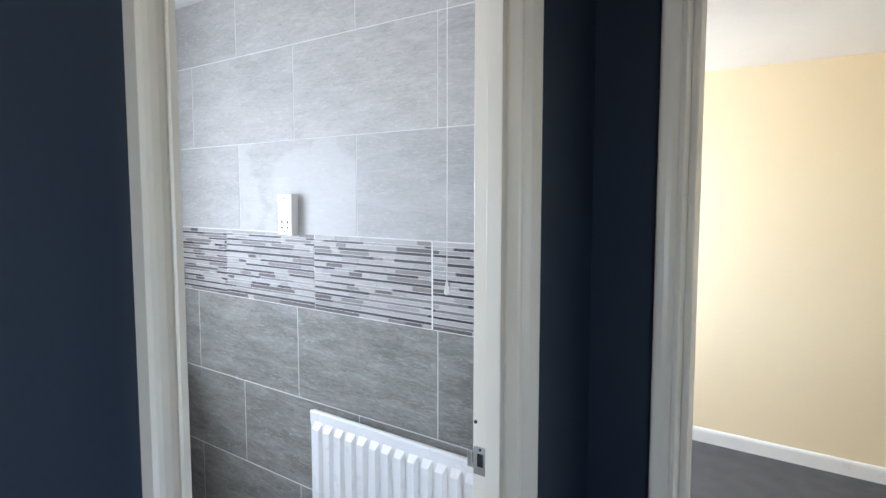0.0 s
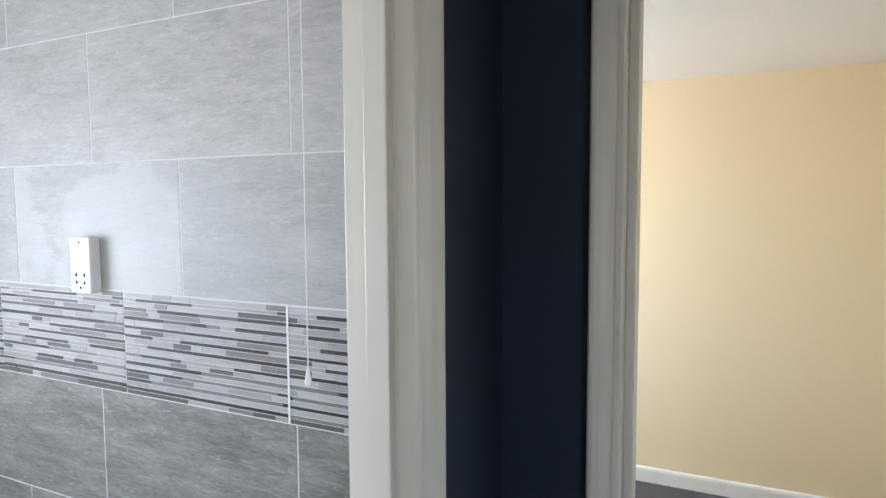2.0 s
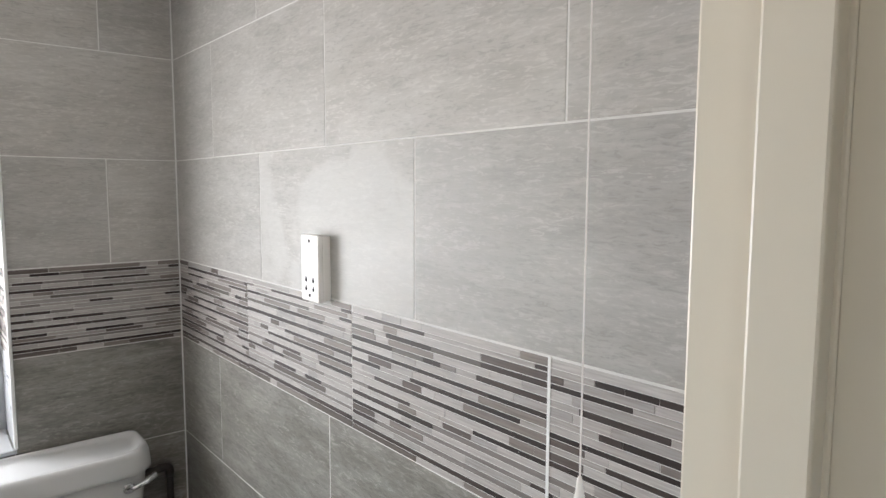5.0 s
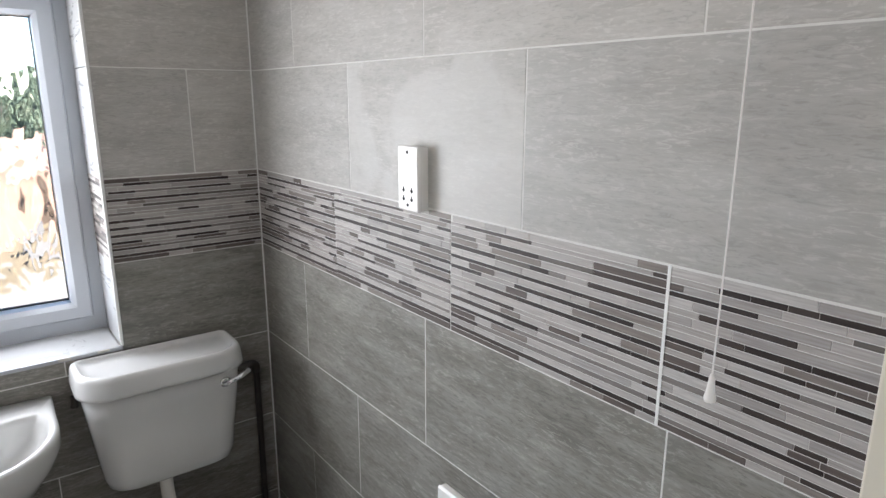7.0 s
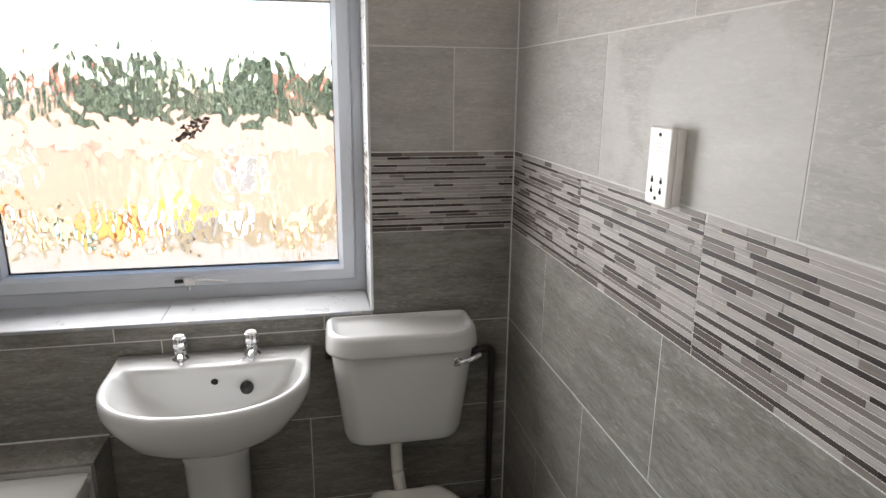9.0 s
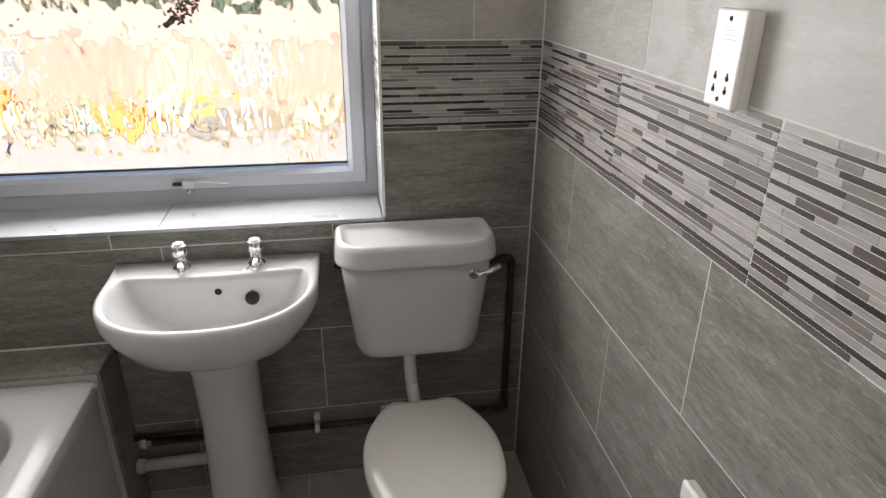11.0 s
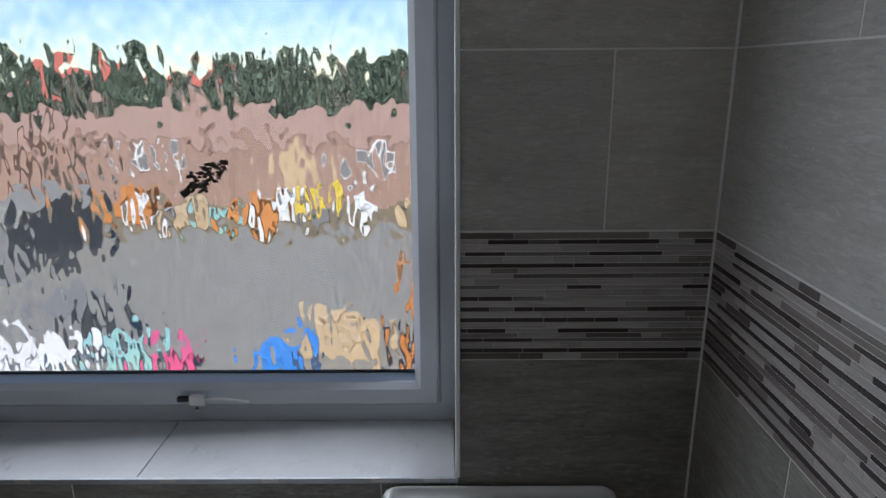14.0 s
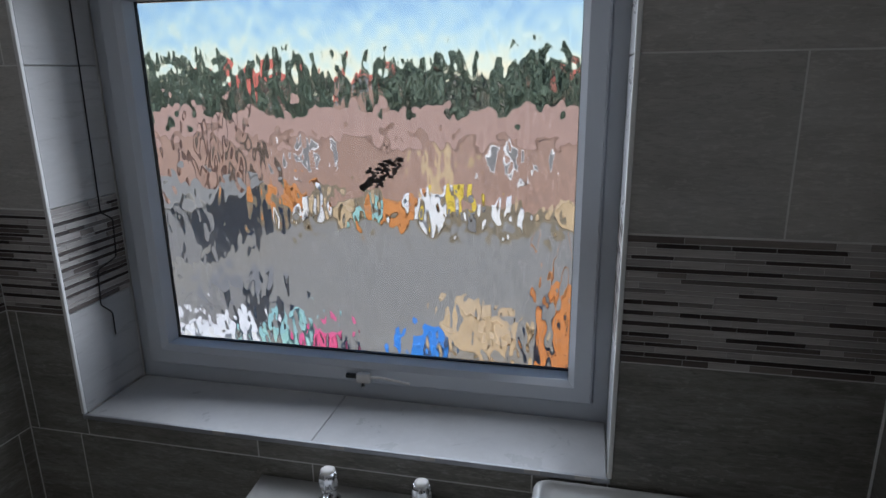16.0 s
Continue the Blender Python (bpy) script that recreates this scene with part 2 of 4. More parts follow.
def tube(points, radius, n=12, bm=None):
    """A round bar along a line of points."""
    pts = [Vector(p) for p in points]
    rings = []
    up = Vector((0.31, 0.77, 0.55))
    for i, p in enumerate(pts):
        d = (pts[min(i + 1, len(pts) - 1)] - pts[max(i - 1, 0)]).normalized()
        a = d.cross(up).normalized()
        b = d.cross(a)
        r = radius[i] if isinstance(radius, (list, tuple)) else radius
        rings.append([p + r * (math.cos(2 * math.pi * k / n) * a + math.sin(2 * math.pi * k / n) * b) for k in range(n)])
    return loft(rings, True, True, bm)


def bend(points, r=0.03, n=5):
    """Rounds the corners of a line."""
    pts = [Vector(p) for p in points]
    out = [pts[0]]
    for a, b, c in zip(pts, pts[1:], pts[2:]):
        p, q = b + (a - b).normalized() * r, b + (c - b).normalized() * r
        for i in range(n + 1):
            t = i / n
            out.append((1 - t) ** 2 * p + 2 * t * (1 - t) * b + t * t * q)
    return out + [pts[-1]]


def empty(name, at=(0, 0, 0)):
    ob = new(name)
    ob.location = at
    return ob


def structure(ob, label, category):
    return tagged(ob, label, category, kind="structure")


# ---- large structure ----
CEIL = 2.272
R0, R1 = -0.452, -1.656      # window reveal
SILL, HEAD = 0.94, 1.975
WX0, WX1 = 1.835, 1.935      # door wall
JN, JS = -0.286, -0.962       # door lining faces
SOUTH = -1.825


def wall_with_hole(lo, hi, axis, a0, a1, z0, z1):
    """A wall slab with one rectangular opening from a0 to a1 along the axis and z0 to z1."""
    bm = bmesh.new()
    k = "xy".index(axis)

    def piece(u0, u1, w0, w1):
        l, h2 = list(lo), list(hi)
        l[k], h2[k], l[2], h2[2] = u0, u1, w0, w1
        if u1 > u0 and w1 > w0:
            add_box(bm, l, h2)
    piece(lo[k], a0, lo[2], hi[2])
    piece(a1, hi[k], lo[2], hi[2])
    piece(a0, a1, lo[2], z0)
    piece(a0, a1, z1, hi[2])
    return bm


G = 0.0007   # how far the joints lie behind the tile faces
wall_west = structure(obj("wall_west", wall_with_hole((-0.30, SOUTH - 0.1, -0.2), (-G, 0.05, 2.5), "y", R1 - 0.010, R0 + 0.010, SILL - 0.010, HEAD + 0.010), M_GROUT),
                      "tiled bathroom wall round the window", "wall")
wall_north = structure(obj("wall_north", box((-G, G, -0.2), (WX0, 0.05, 2.5)), M_GROUT), "tiled bathroom wall with radiator and shaver socket", "wall")
wall_south = structure(obj("wall_south", box((-G, SOUTH - 0.1, -0.2), (WX1, SOUTH - G, 2.5)), M_GROUT), "tiled bathroom wall along the bath", "wall")
wall_door_inner = structure(obj("wall_door_inner", wall_with_hole((WX0, SOUTH - G, -0.2), (1.885, G, 2.5), "y", JS - 0.03, JN + 0.03, -0.1, 2.05), M_CEIL),
                            "bathroom side of the door wall", "wall")
wall_landing_west = structure(obj("wall_landing_west", wall_with_hole((1.885, -3.2, -0.2), (WX1, 0.045, 2.5), "y", JS - 0.03, JN + 0.03, -0.1, 2.05), M_NAVY),
                              "landing wall painted dark navy blue", "wall")
wall_landing_north = structure(obj("wall_landing_north", wall_with_hole((1.887, 0.045, -0.2), (3.6, 0.095, 2.5), "x", 2.113, 2.93, -0.1, 2.03), M_NAVY),
                               "landing wall painted dark navy blue", "wall")
wall_bedroom_south = structure(obj("wall_bedroom_south", wall_with_hole((-0.3, 0.0953, -0.2), (3.6, 0.145, 2.5), "x", 2.113, 2.93, -0.1, 2.03), M_YELLOW),
                               "bedroom wall painted pale yellow", "wall")
wall_bedroom_north = structure(obj("wall_bedroom_north", box((-0.3, 2.76, -0.2), (3.6, 2.9, 2.5)), M_YELLOW), "bedroom wall painted pale yellow", "wall")
wall_bedroom_west = structure(obj("wall_bedroom_west", wall_with_hole((-0.3, 0.145, -0.2), (0.0, 2.76, 2.5), "y", 1.25, 2.5, 0.85, 2.0), M_YELLOW),
                              "bedroom wall with a window opening", "wall")
wall_bedroom_east = structure(obj("wall_bedroom_east", box((3.6, 0.046, -0.2), (3.75, 2.9, 2.5)), M_YELLOW), "bedroom wall painted pale yellow", "wall")
# The opening is added, out of view, to let light onto the landing.
wall_landing_east = structure(obj("wall_landing_east", wall_with_hole((3.6, -3.2, -0.2), (3.75, 0.045, 2.5), "y", -2.65, -1.75, 0.8, 1.9), M_NAVY), "landing wall with an added, unseen opening for light", "wall")
wall_landing_south = structure(obj("wall_landing_south", box((1.885, -3.35, -0.2), (3.75, -3.2, 2.5)), M_NAVY),
                               "landing wall painted dark navy blue", "wall")
ceiling = structure(obj("ceiling", box((-0.02, SOUTH - 0.02, CEIL), (1.86, 0.02, CEIL + 0.1)), M_CEIL), "white painted bathroom ceiling", "ceiling")
ceiling_landing = structure(obj("ceiling_landing", box((1.9, -3.22, 2.33), (3.62, 0.06, 2.43)), M_CEIL), "white painted landing ceiling", "ceiling")
ceiling_bedroom = structure(obj("ceiling_bedroom", box((-0.02, 0.11, 2.308), (3.62, 2.78, 2.43)), M_CEIL), "white painted bedroom ceiling", "ceiling")
# Out of view: a slab that shuts the sun out of the rooms.
roof = structure(obj("roof", box((-0.32, -3.37, 2.5), (3.77, 2.92, 2.6)), M_ROOFTILE), "plain unseen roof slab keeping the sun off the rooms", "roof")
floor = structure(obj("floor", box((-0.01, SOUTH - 0.01, -0.15), (WX0 + 0.05, 0.01, -0.004)), M_GROUT), "bathroom floor under the tiles", "floor")
floor_landing = structure(obj("floor_landing", box((WX0 + 0.05, -3.2, -0.15), (3.6, 0.10, 0.0)), M_CARPET), "grey carpeted landing floor", "floor")
floor_bedroom = structure(obj("floor_bedroom", box((0.0, 0.10, -0.15), (3.6, 2.76, 0.0)), M_CARPET), "dark grey flecked carpet", "carpet")
house_base = structure(obj("house_base", box((-0.3, -3.35, -2.75), (3.75, 2.9, -0.2)), M_BRICKWORK), "brown brick lower storey", "house wall")


# skirting with a rounded top
def skirting(name, x0, x1, y, face=-1):
    bm = bmesh.new()
    prof = [(0, 0), (0.016, 0), (0.016, 0.072), (0.013, 0.083), (0.006, 0.089), (0, 0.089)]
    rings = [[(x, y + face * d, z) for d, z in prof] for x in (x0, x1)]
    return structure(obj(name, loft(rings), M_TRIM), "white painted skirting board", "skirting board")


skirting("baseboard", 0.0, 3.6, 2.76)


# architrave section: pairs of (across from opening, proud of wall)
MOULDING = [(0, -0.02), (0, 0.005), (0.002, 0.008), (0.010, 0.009), (0.013, 0.007), (0.016, 0.012), (0.022, 0.019), (0.031, 0.024), (0.041, 0.027), (0.047, 0.0265), (0.051, 0.022), (0.052, 0.0), (0.0285, 0), (0.0285, -0.02)]


def door_frame(name, axis, a0, a1, wall0, wall1, top, label):
    """A lining with stops and an architrave on both sides. a0 < a1 along the axis; wall0 < wall1 the wall's faces."""
    root = structure(empty(name), label, "door frame")

    def P(a, w, z):
        return (w, a, z) if axis == "y" else (a, w, z)

    def bx(a0_, a1_, w0, w1, z0, z1, bev=0.002):
        p, q = P(a0_, w0, z0), P(a1_, w1, z1)
        return box([min(u, v) for u, v in zip(p, q)], [max(u, v) for u, v in zip(p, q)], bev)
    l0, l1 = (wall0, wall1 - 0.020) if axis == "y" else (wall0 + 0.020, wall1 - 0.020)
    part("lining", bx(a0 - 0.028, a0, l0, l1, -0.0, top + 0.028), M_GLOSS_WHITE, root)
    part("lining", bx(a1, a1 + 0.028, l0, l1, -0.0, top + 0.028), M_GLOSS_WHITE, root)
    part("lining", bx(a0, a1, l0, l1, top, top + 0.028), M_GLOSS_WHITE, root)
    s0, s1 = (wall0 + 0.041, wall0 + 0.077) if axis == "y" else (wall0 + 0.022, wall0 + 0.058)
    part("door_stop", bx(a0, a0 + 0.016, s0, s1, 0, top), M_GLOSS_WHITE, root)
    part("door_stop", bx(a1 - 0.016, a1, s0, s1, 0, top), M_GLOSS_WHITE, root)
    part("door_stop", bx(a0 + 0.016, a1 - 0.016, s0, s1, top - 0.016, top), M_GLOSS_WHITE, root)
    for w, sgn in ((wall1, 1), (wall0, -1))[:1 if axis == "y" else 2]:
        sec = MOULDING
        for edge, d in ((a0, -1), (a1, 1)):
            rings = [[P(edge + d * (u + 0.0005), w + sgn * v, z if z == 0 else z + u) for u, v in sec] for z in (0, top + 0.0005)]
            part("architrave", loft(rings), M_GLOSS_WHITE, root)
        rings = [[P(e + d * (u + 0.0005), w + sgn * v, top + 0.0005 + u) for u, v in sec] for e, d in ((a0, -1), (a1, 1))]
        part("architrave", loft(rings), M_GLOSS_WHITE, root)
    return root


door_1 = door_frame("door_1", "y", JS, JN, WX0, WX1, 2.02, "cream gloss painted door frame of the bathroom, no door closed in it")
door_2 = door_frame("door_2", "x", 2.143, 2.90, 0.045, 0.145, 2.0, "cream gloss painted door frame to the yellow bedroom")

# ---- window ----
window_1 = structure(empty("window_1", (-0.21, -1.054, SILL)), "white plastic window with patterned privacy glass", "window")
window_1.location = (0, 0, 0)


def ring_frame(y0, y1, z0, z1, t_side, t_bot, t_top, x0, x1, bev):
    """A rectangular frame with mitred corners and a sloped inner edge."""
    bm = bmesh.new()
    outer = [(y0, z0), (y1, z0), (y1, z1), (y0, z1)]
    inner = [(y0 + t_side, z0 + t_bot), (y1 - t_side, z0 + t_bot), (y1 - t_side, z1 - t_top), (y0 + t_side, z1 - t_top)]
    mid = [(a[0] * 0.25 + b[0] * 0.75, a[1] * 0.25 + b[1] * 0.75) for a, b in zip(outer, inner)]
    loops = [[(x0, *p) for p in inner], [(x0, *p) for p in outer], [(x1 - bev, *p) for p in outer],
             [(x1, p[0] + (bev if p[0] < (y0 + y1) / 2 else -bev), p[1] + (bev if p[1] < (z0 + z1) / 2 else -bev)) for p in outer],
             [(x1, *p) for p in mid], [(x1 - 0.012, *p) for p in inner], [(x0, *p) for p in inner]]
    vv = [[bm.verts.new(p) for p in r] for r in loops[:-1]]
    vv.append(vv[0])
    for a, b in zip(vv, vv[1:]):
        for i in range(4):
            j = (i + 1) % 4
            bm.faces.new((a[i], a[j], b[j], b[i]))
    bmesh.ops.recalc_face_normals(bm, faces=bm.faces)
    return bm


part("window_frame", ring_frame(R1 - 0.0095, R0 + 0.0095, SILL - 0.0095, HEAD + 0.0095, 0.0535, 0.0635, 0.0635, -0.285, -0.222, 0.004), M_UPVC, window_1)
sash = part("sash", ring_frame(-1.627, -0.487, 0.982, 1.931, 0.054, 0.052, 0.051, -0.275, -0.204, 0.005), M_UPVC, window_1)
part("gasket", ring_frame(-1.5745, -0.5395, 1.0345, 1.8815, 0.004, 0.004, 0.004, -0.268, -0.259, 0.001), M_RUBBER, sash)


def rippled_pane(y0, y1, z0, z1, x_in, x_out):
    """Pressed glass: long vertical ripples on the room side, flat outside."""
    ny, nz = 380, 230
    vs, fs = [], []
    for k in range(nz + 1):
        for i in range(ny + 1):
            y, z = y0 + (y1 - y0) * i / ny, z0 + (z1 - z0) * k / nz
            warp = 0.5 * noise.noise(Vector((y * 9, z * 7, 3.1)))
            h = 0.0017 * noise.noise(Vector((y * 34 + warp, z * 19 + 0.6 * warp, 0.7))) + 0.0006 * noise.noise(Vector((y * 80, z * 38, 5.3)))
            vs.append((x_in + h, y, z))
    n = len(vs)
    vs += [(x_out, v[1], v[2]) for v in vs]
    for k in range(nz):
        for i in range(ny):
            p = k * (ny + 1) + i
            fs.append((p, p + 1, p + ny + 2, p + ny + 1))
            fs.append((n + p + ny + 1, n + p + ny + 2, n + p + 1, n + p))
    rim = [i for i in range(ny + 1)] + [k * (ny + 1) + ny for k in range(1, nz + 1)] + [nz * (ny + 1) + i for i in range(ny - 1, -1, -1)] + [k * (ny + 1) for k in range(nz - 1, 0, -1)]
    for p, q in zip(rim, rim[1:] + rim[:1]):
        fs.append((q, p, n + p, n + q))
    me = bpy.data.meshes.new("pane")
    me.from_pydata(vs, [], fs)
    me.polygons.foreach_set("use_smooth", [True] * len(fs))
    me.materials.append(M_GLASS)
    return me


pane = tagged(new("pane", rippled_pane(-1.573, -0.541, 1.035, 1.880, -0.264, -0.272)), "rippled privacy glass")
pane.parent = window_1
pane.visible_shadow = False
# latch on the sash's bottom rail, with a thin cord lying along it
latch = part("latch", box((-0.197, -1.040, 0.993), (-0.180, -1.005, 1.018), 0.004), M_SWITCH, window_1, "white catch plate")
part("latch_pin", lathe([(0.006, 0), (0.007, 0.006), (0.004, 0.016)], (-0.19, -1.026, 0.978), 12), M_CHROME, latch)
part("latch_arm", tube(bend([(-0.187, -1.01, 1.008), (-0.180, -0.98, 1.014), (-0.180, -0.905, 1.005)], 0.01), 0.003, 8), M_SWITCH, latch)
part("latch_bolt", box((-0.196, -1.068, 1.002), (-0.184, -1.038, 1.013), 0.003), M_RUBBER, latch)


# ---- bathroom fixtures ----
def rounded(x0, x1, y0, y1, rf, rb, z, n=6, tilt=0.0):
    """A level ring: corners at x1 (front) rounded by rf, those at x0 (back) by rb."""
    pts = []
    for cx, cy, r, a0 in ((x1 - rf, y1 - rf, rf, 0), (x0 + rb, y1 - rb, rb, 90), (x0 + rb, y0 + rb, rb, 180), (x1 - rf, y0 + rf, rf, 270)):
        for i in range(n + 1):
            a = radians(a0 + 90 * i / n)
            x = cx + r * math.cos(a)
            pts.append((x, cy + r * math.sin(a), z + tilt * (x - x0)))
    return pts


def dee(xb, xc, xf, hb, hw, cy, z, bow=0.0, p=0.85):
    """A D-shaped ring: straight or bowed back at xb, widest hw at xc, round front at xf."""
    pts = []
    for i in range(33):
        a = radians(-90 + 180 * i / 32)
        s, c = math.sin(a), max(0.0, math.cos(a))
        pts.append((xc + (xf - xc) * c ** p, cy + hw * math.copysign(abs(s) ** p, s), z))
    for i in range(1, 5):
        t = i / 5
        pts.append((xc + (xb - xc) * t, cy + hw + (hb - hw) * t * t, z))
    for i in range(13):
        t = i / 12
        pts.append((xb + bow * math.sin(math.pi * t), cy + hb - 2 * hb * t, z))
    for i in range(1, 5):
        t = 1 - i / 5
        pts.append((xc + (xb - xc) * t, cy - hw - (hb - hw) * t * t, z))
    return pts


def cistern():
    root = tagged(empty("toilet_cistern", (0, -0.36, 0.57)), "white ceramic low level toilet cistern on the tiled wall", "toilet cistern")
    root.location = (0, 0, 0)
    c = -0.370
    rings = []
    for z, hw, xf in ((0.556, 0.135, 0.135), (0.560, 0.163, 0.161), (0.570, 0.177, 0.172), (0.595, 0.184, 0.177), (0.70, 0.196, 0.183), (0.80, 0.208, 0.188), (0.872, 0.214, 0.190)):
        rings.append(rounded(0.003, xf, c - hw, c + hw, 0.065, 0.012, z, 7))
    part("tank", loft(rings), M_CERAMIC, root, smooth=True)
    rings = []
    for z, g in ((0.866, 0.004), (0.868, 0.0), (0.876, 0.0005), (0.914, 0.005), (0.925, 0.010), (0.929, 0.017), (0.929, 0.021), (0.924, 0.026), (0.918, 0.032), (0.915, 0.045), (0.914, 0.075)):
        rings.append(rounded(0.003 + g * 0.5, 0.208 - g, c - 0.230 + g, c + 0.230 - g, max(0.088 - g * 0.5, 0.02), 0.02, z, 7))
    part("lid", loft(rings), M_CERAMIC, root, smooth=True)
    lev = part("flush_lever", lathe([(0.013, 0.0), (0.016, 0.003), (0.016, 0.010), (0.012, 0.014)], (0.180, -0.216, 0.829), 20, "x"), M_CHROME, root)
    part("lever_arm", tube([(0.190, -0.216, 0.829), (0.200, -0.206, 0.831), (0.204, -0.176, 0.841), (0.202, -0.146, 0.857)], [0.006, 0.007, 0.008, 0.009], 10), M_CHROME, lev, smooth=True)
    part("lever_screw", box((0.1935, -0.224, 0.8275), (0.1955, -0.208, 0.8305), 0.0005), M_DARKHOLE, lev)
    part("overflow_stub", tube([(0.03, -0.575, 0.83), (0.03, -0.592, 0.83), (0.03, -0.595, 0.80)], 0.011, 10), M_PIPE, root)
    return root


def flush_pipe():
    pts = bend([(0.105, -0.392, 0.585), (0.105, -0.392, 0.47), (0.150, -0.388, 0.405), (0.21, -0.383, 0.37)], 0.05, 6)
    ob = obj("flush_pipe", tube(pts, 0.0195, 16), M_SEAT, smooth=True)
    return tagged(ob, "white plastic flush pipe from cistern to toilet pan", "flush pipe")


def toilet():
    root = tagged(empty("toilet"), "white toilet pan with its seat lid closed", "toilet")
    c = -0.37
    rings = [dee(xb, xc, xf, hb, hw, c, z) for z, xb, xc, xf, hb, hw in (
        (0.0, 0.24, 0.36, 0.56, 0.09, 0.105), (0.03, 0.24, 0.36, 0.55, 0.085, 0.10), (0.14, 0.23, 0.36, 0.54, 0.08, 0.095), (0.26, 0.20, 0.40, 0.62, 0.085, 0.13),
        (0.34, 0.185, 0.42, 0.67, 0.09, 0.165), (0.385, 0.18, 0.43, 0.68, 0.095, 0.175), (0.395, 0.185, 0.43, 0.675, 0.09, 0.17))]
    part("pan", loft(rings), M_CERAMIC, root, smooth=True)
    rings = [dee(0.215 + g, 0.43, 0.685 - g, 0.10 - g, 0.182 - g, c, z) for z, g in ((0.397, 0.004), (0.400, 0.0), (0.412, 0.0), (0.416, 0.004))]
    part("seat", loft(rings), M_SEAT, root, smooth=True)
    rings = [dee(0.213 + g, 0.43, 0.688 - g, 0.103 - g, 0.186 - g, c, z) for z, g in ((0.418, 0.004), (0.421, 0.0), (0.432, 0.001), (0.437, 0.006), (0.440, 0.02), (0.443, 0.06), (0.444, 0.09))]
    part("seat_lid", loft(rings), M_SEAT, root, smooth=True)
    for dy in (-0.07, 0.07):
        part("hinge", box((0.196, c + dy - 0.022, 0.396), (0.222, c + dy + 0.022, 0.426), 0.006, 3), M_SEAT, root)
    return root


def basin():
    root = tagged(empty("wash_basin"), "white ceramic pedestal wash basin with two chrome taps", "wash basin")
    c = -0.925
    rings = [dee(xb, xc, xf, hb, hw, c, z, bow) for z, xb, xc, xf, hb, hw, bow in (
        (0.640, 0.03, 0.13, 0.24, 0.085, 0.10, 0), (0.665, 0.02, 0.14, 0.312, 0.15, 0.165, 0), (0.715, 0.01, 0.15, 0.378, 0.23, 0.232, 0), (0.765, 0.004, 0.15, 0.405, 0.27, 0.266, 0),
        (0.800, 0.002, 0.15, 0.420, 0.283, 0.280, 0), (0.824, 0.002, 0.15, 0.425, 0.285, 0.279, 0), (0.836, 0.002, 0.15, 0.423, 0.283, 0.277, 0), (0.842, 0.003, 0.15, 0.415, 0.279, 0.270, 0),
        (0.842, 0.098, 0.160, 0.404, 0.240, 0.261, 0.018), (0.838, 0.104, 0.163, 0.398, 0.234, 0.255, 0.018), (0.822, 0.108, 0.165, 0.391, 0.226, 0.248, 0.016), (0.778, 0.112, 0.17, 0.371, 0.203, 0.226, 0.010),
        (0.735, 0.118, 0.175, 0.332, 0.160, 0.182, 0.004), (0.705, 0.132, 0.180, 0.272, 0.102, 0.126, 0), (0.692, 0.150, 0.182, 0.228, 0.05, 0.065, 0), (0.688, 0.165, 0.184, 0.204, 0.018, 0.02, 0))]
    part("bowl", loft(rings), M_CERAMIC, root, smooth=True)
    rings = [dee(xb, xc, xf, hb, hw, c, z) for z, xb, xc, xf, hb, hw in (
        (0.0, 0.06, 0.15, 0.26, 0.10, 0.115), (0.02, 0.06, 0.15, 0.258, 0.098, 0.112), (0.10, 0.06, 0.145, 0.240, 0.085, 0.095), (0.40, 0.055, 0.14, 0.232, 0.078, 0.086), (0.58, 0.05, 0.14, 0.240, 0.082, 0.092), (0.66, 0.04, 0.14, 0.265, 0.09, 0.11))]
    part("pedestal", loft(rings), M_CERAMIC, root, smooth=True)
    waste = part("waste", lathe([(0.0, 0.691), (0.012, 0.691), (0.017, 0.6915), (0.030, 0.694), (0.032, 0.692), (0.031, 0.689)], (0.188, c + 0.003, 0), 24), M_CHROME, root, smooth=True)
    for a in range(4):
        m = Matrix.Translation((0.188, c + 0.003, 0.6915)) @ Matrix.Rotation(radians(90 * a + 45), 4, "Z")
        bm = box((0.004, -0.004, 0.001), (0.014, 0.004, 0.0028))
        bm.transform(m)
        part("slot", bm, M_DARKHOLE, waste)
    # Dark disc painted in for the shaded recess inside the waste ring.
    part("grille", lathe([(0.0, 0.6938), (0.015, 0.6936), (0.019, 0.6928)], (0.188, c + 0.003, 0), 20), M_DRAIN_SHADE, waste, "dark disc for the shade inside the drain", smooth=True)
    part("overflow", lathe([(0.0, 0.0025), (0.0085, 0.002), (0.010, 0.0)], (0.124, -0.918, 0.795), 18, "x"), M_DARKHOLE, root)

    def tap(y, aim):
        t = part("tap", lathe([(0.024, 0.8420), (0.024, 0.8460), (0.017, 0.8510), (0.0155, 0.8630), (0.018, 0.8700), (0.018, 0.8760), (0.014, 0.8790)], (0.055, y, 0), 20), M_CHROME, root, smooth=True)
        bm = tube([(0.055, y, 0.8630), (0.085, y + aim * 0.4, 0.8650), (0.115, y + aim, 0.8590), (0.120, y + aim, 0.8500)], [0.012, 0.011, 0.010, 0.009], 12)
        part("spout", bm, M_CHROME, t, smooth=True)
        prof = [(0.013, 0.8780), (0.019, 0.8820), (0.0205, 0.8900), (0.0195, 0.9070), (0.016, 0.9130)]
        rings = []
        for r, z in prof:
            rings.append([(0.055 + (r + 0.0012 * math.cos(8 * a)) * math.cos(a), y + (r + 0.0012 * math.cos(8 * a)) * math.sin(a), z) for a in [2 * math.pi * k / 48 for k in range(48)]])
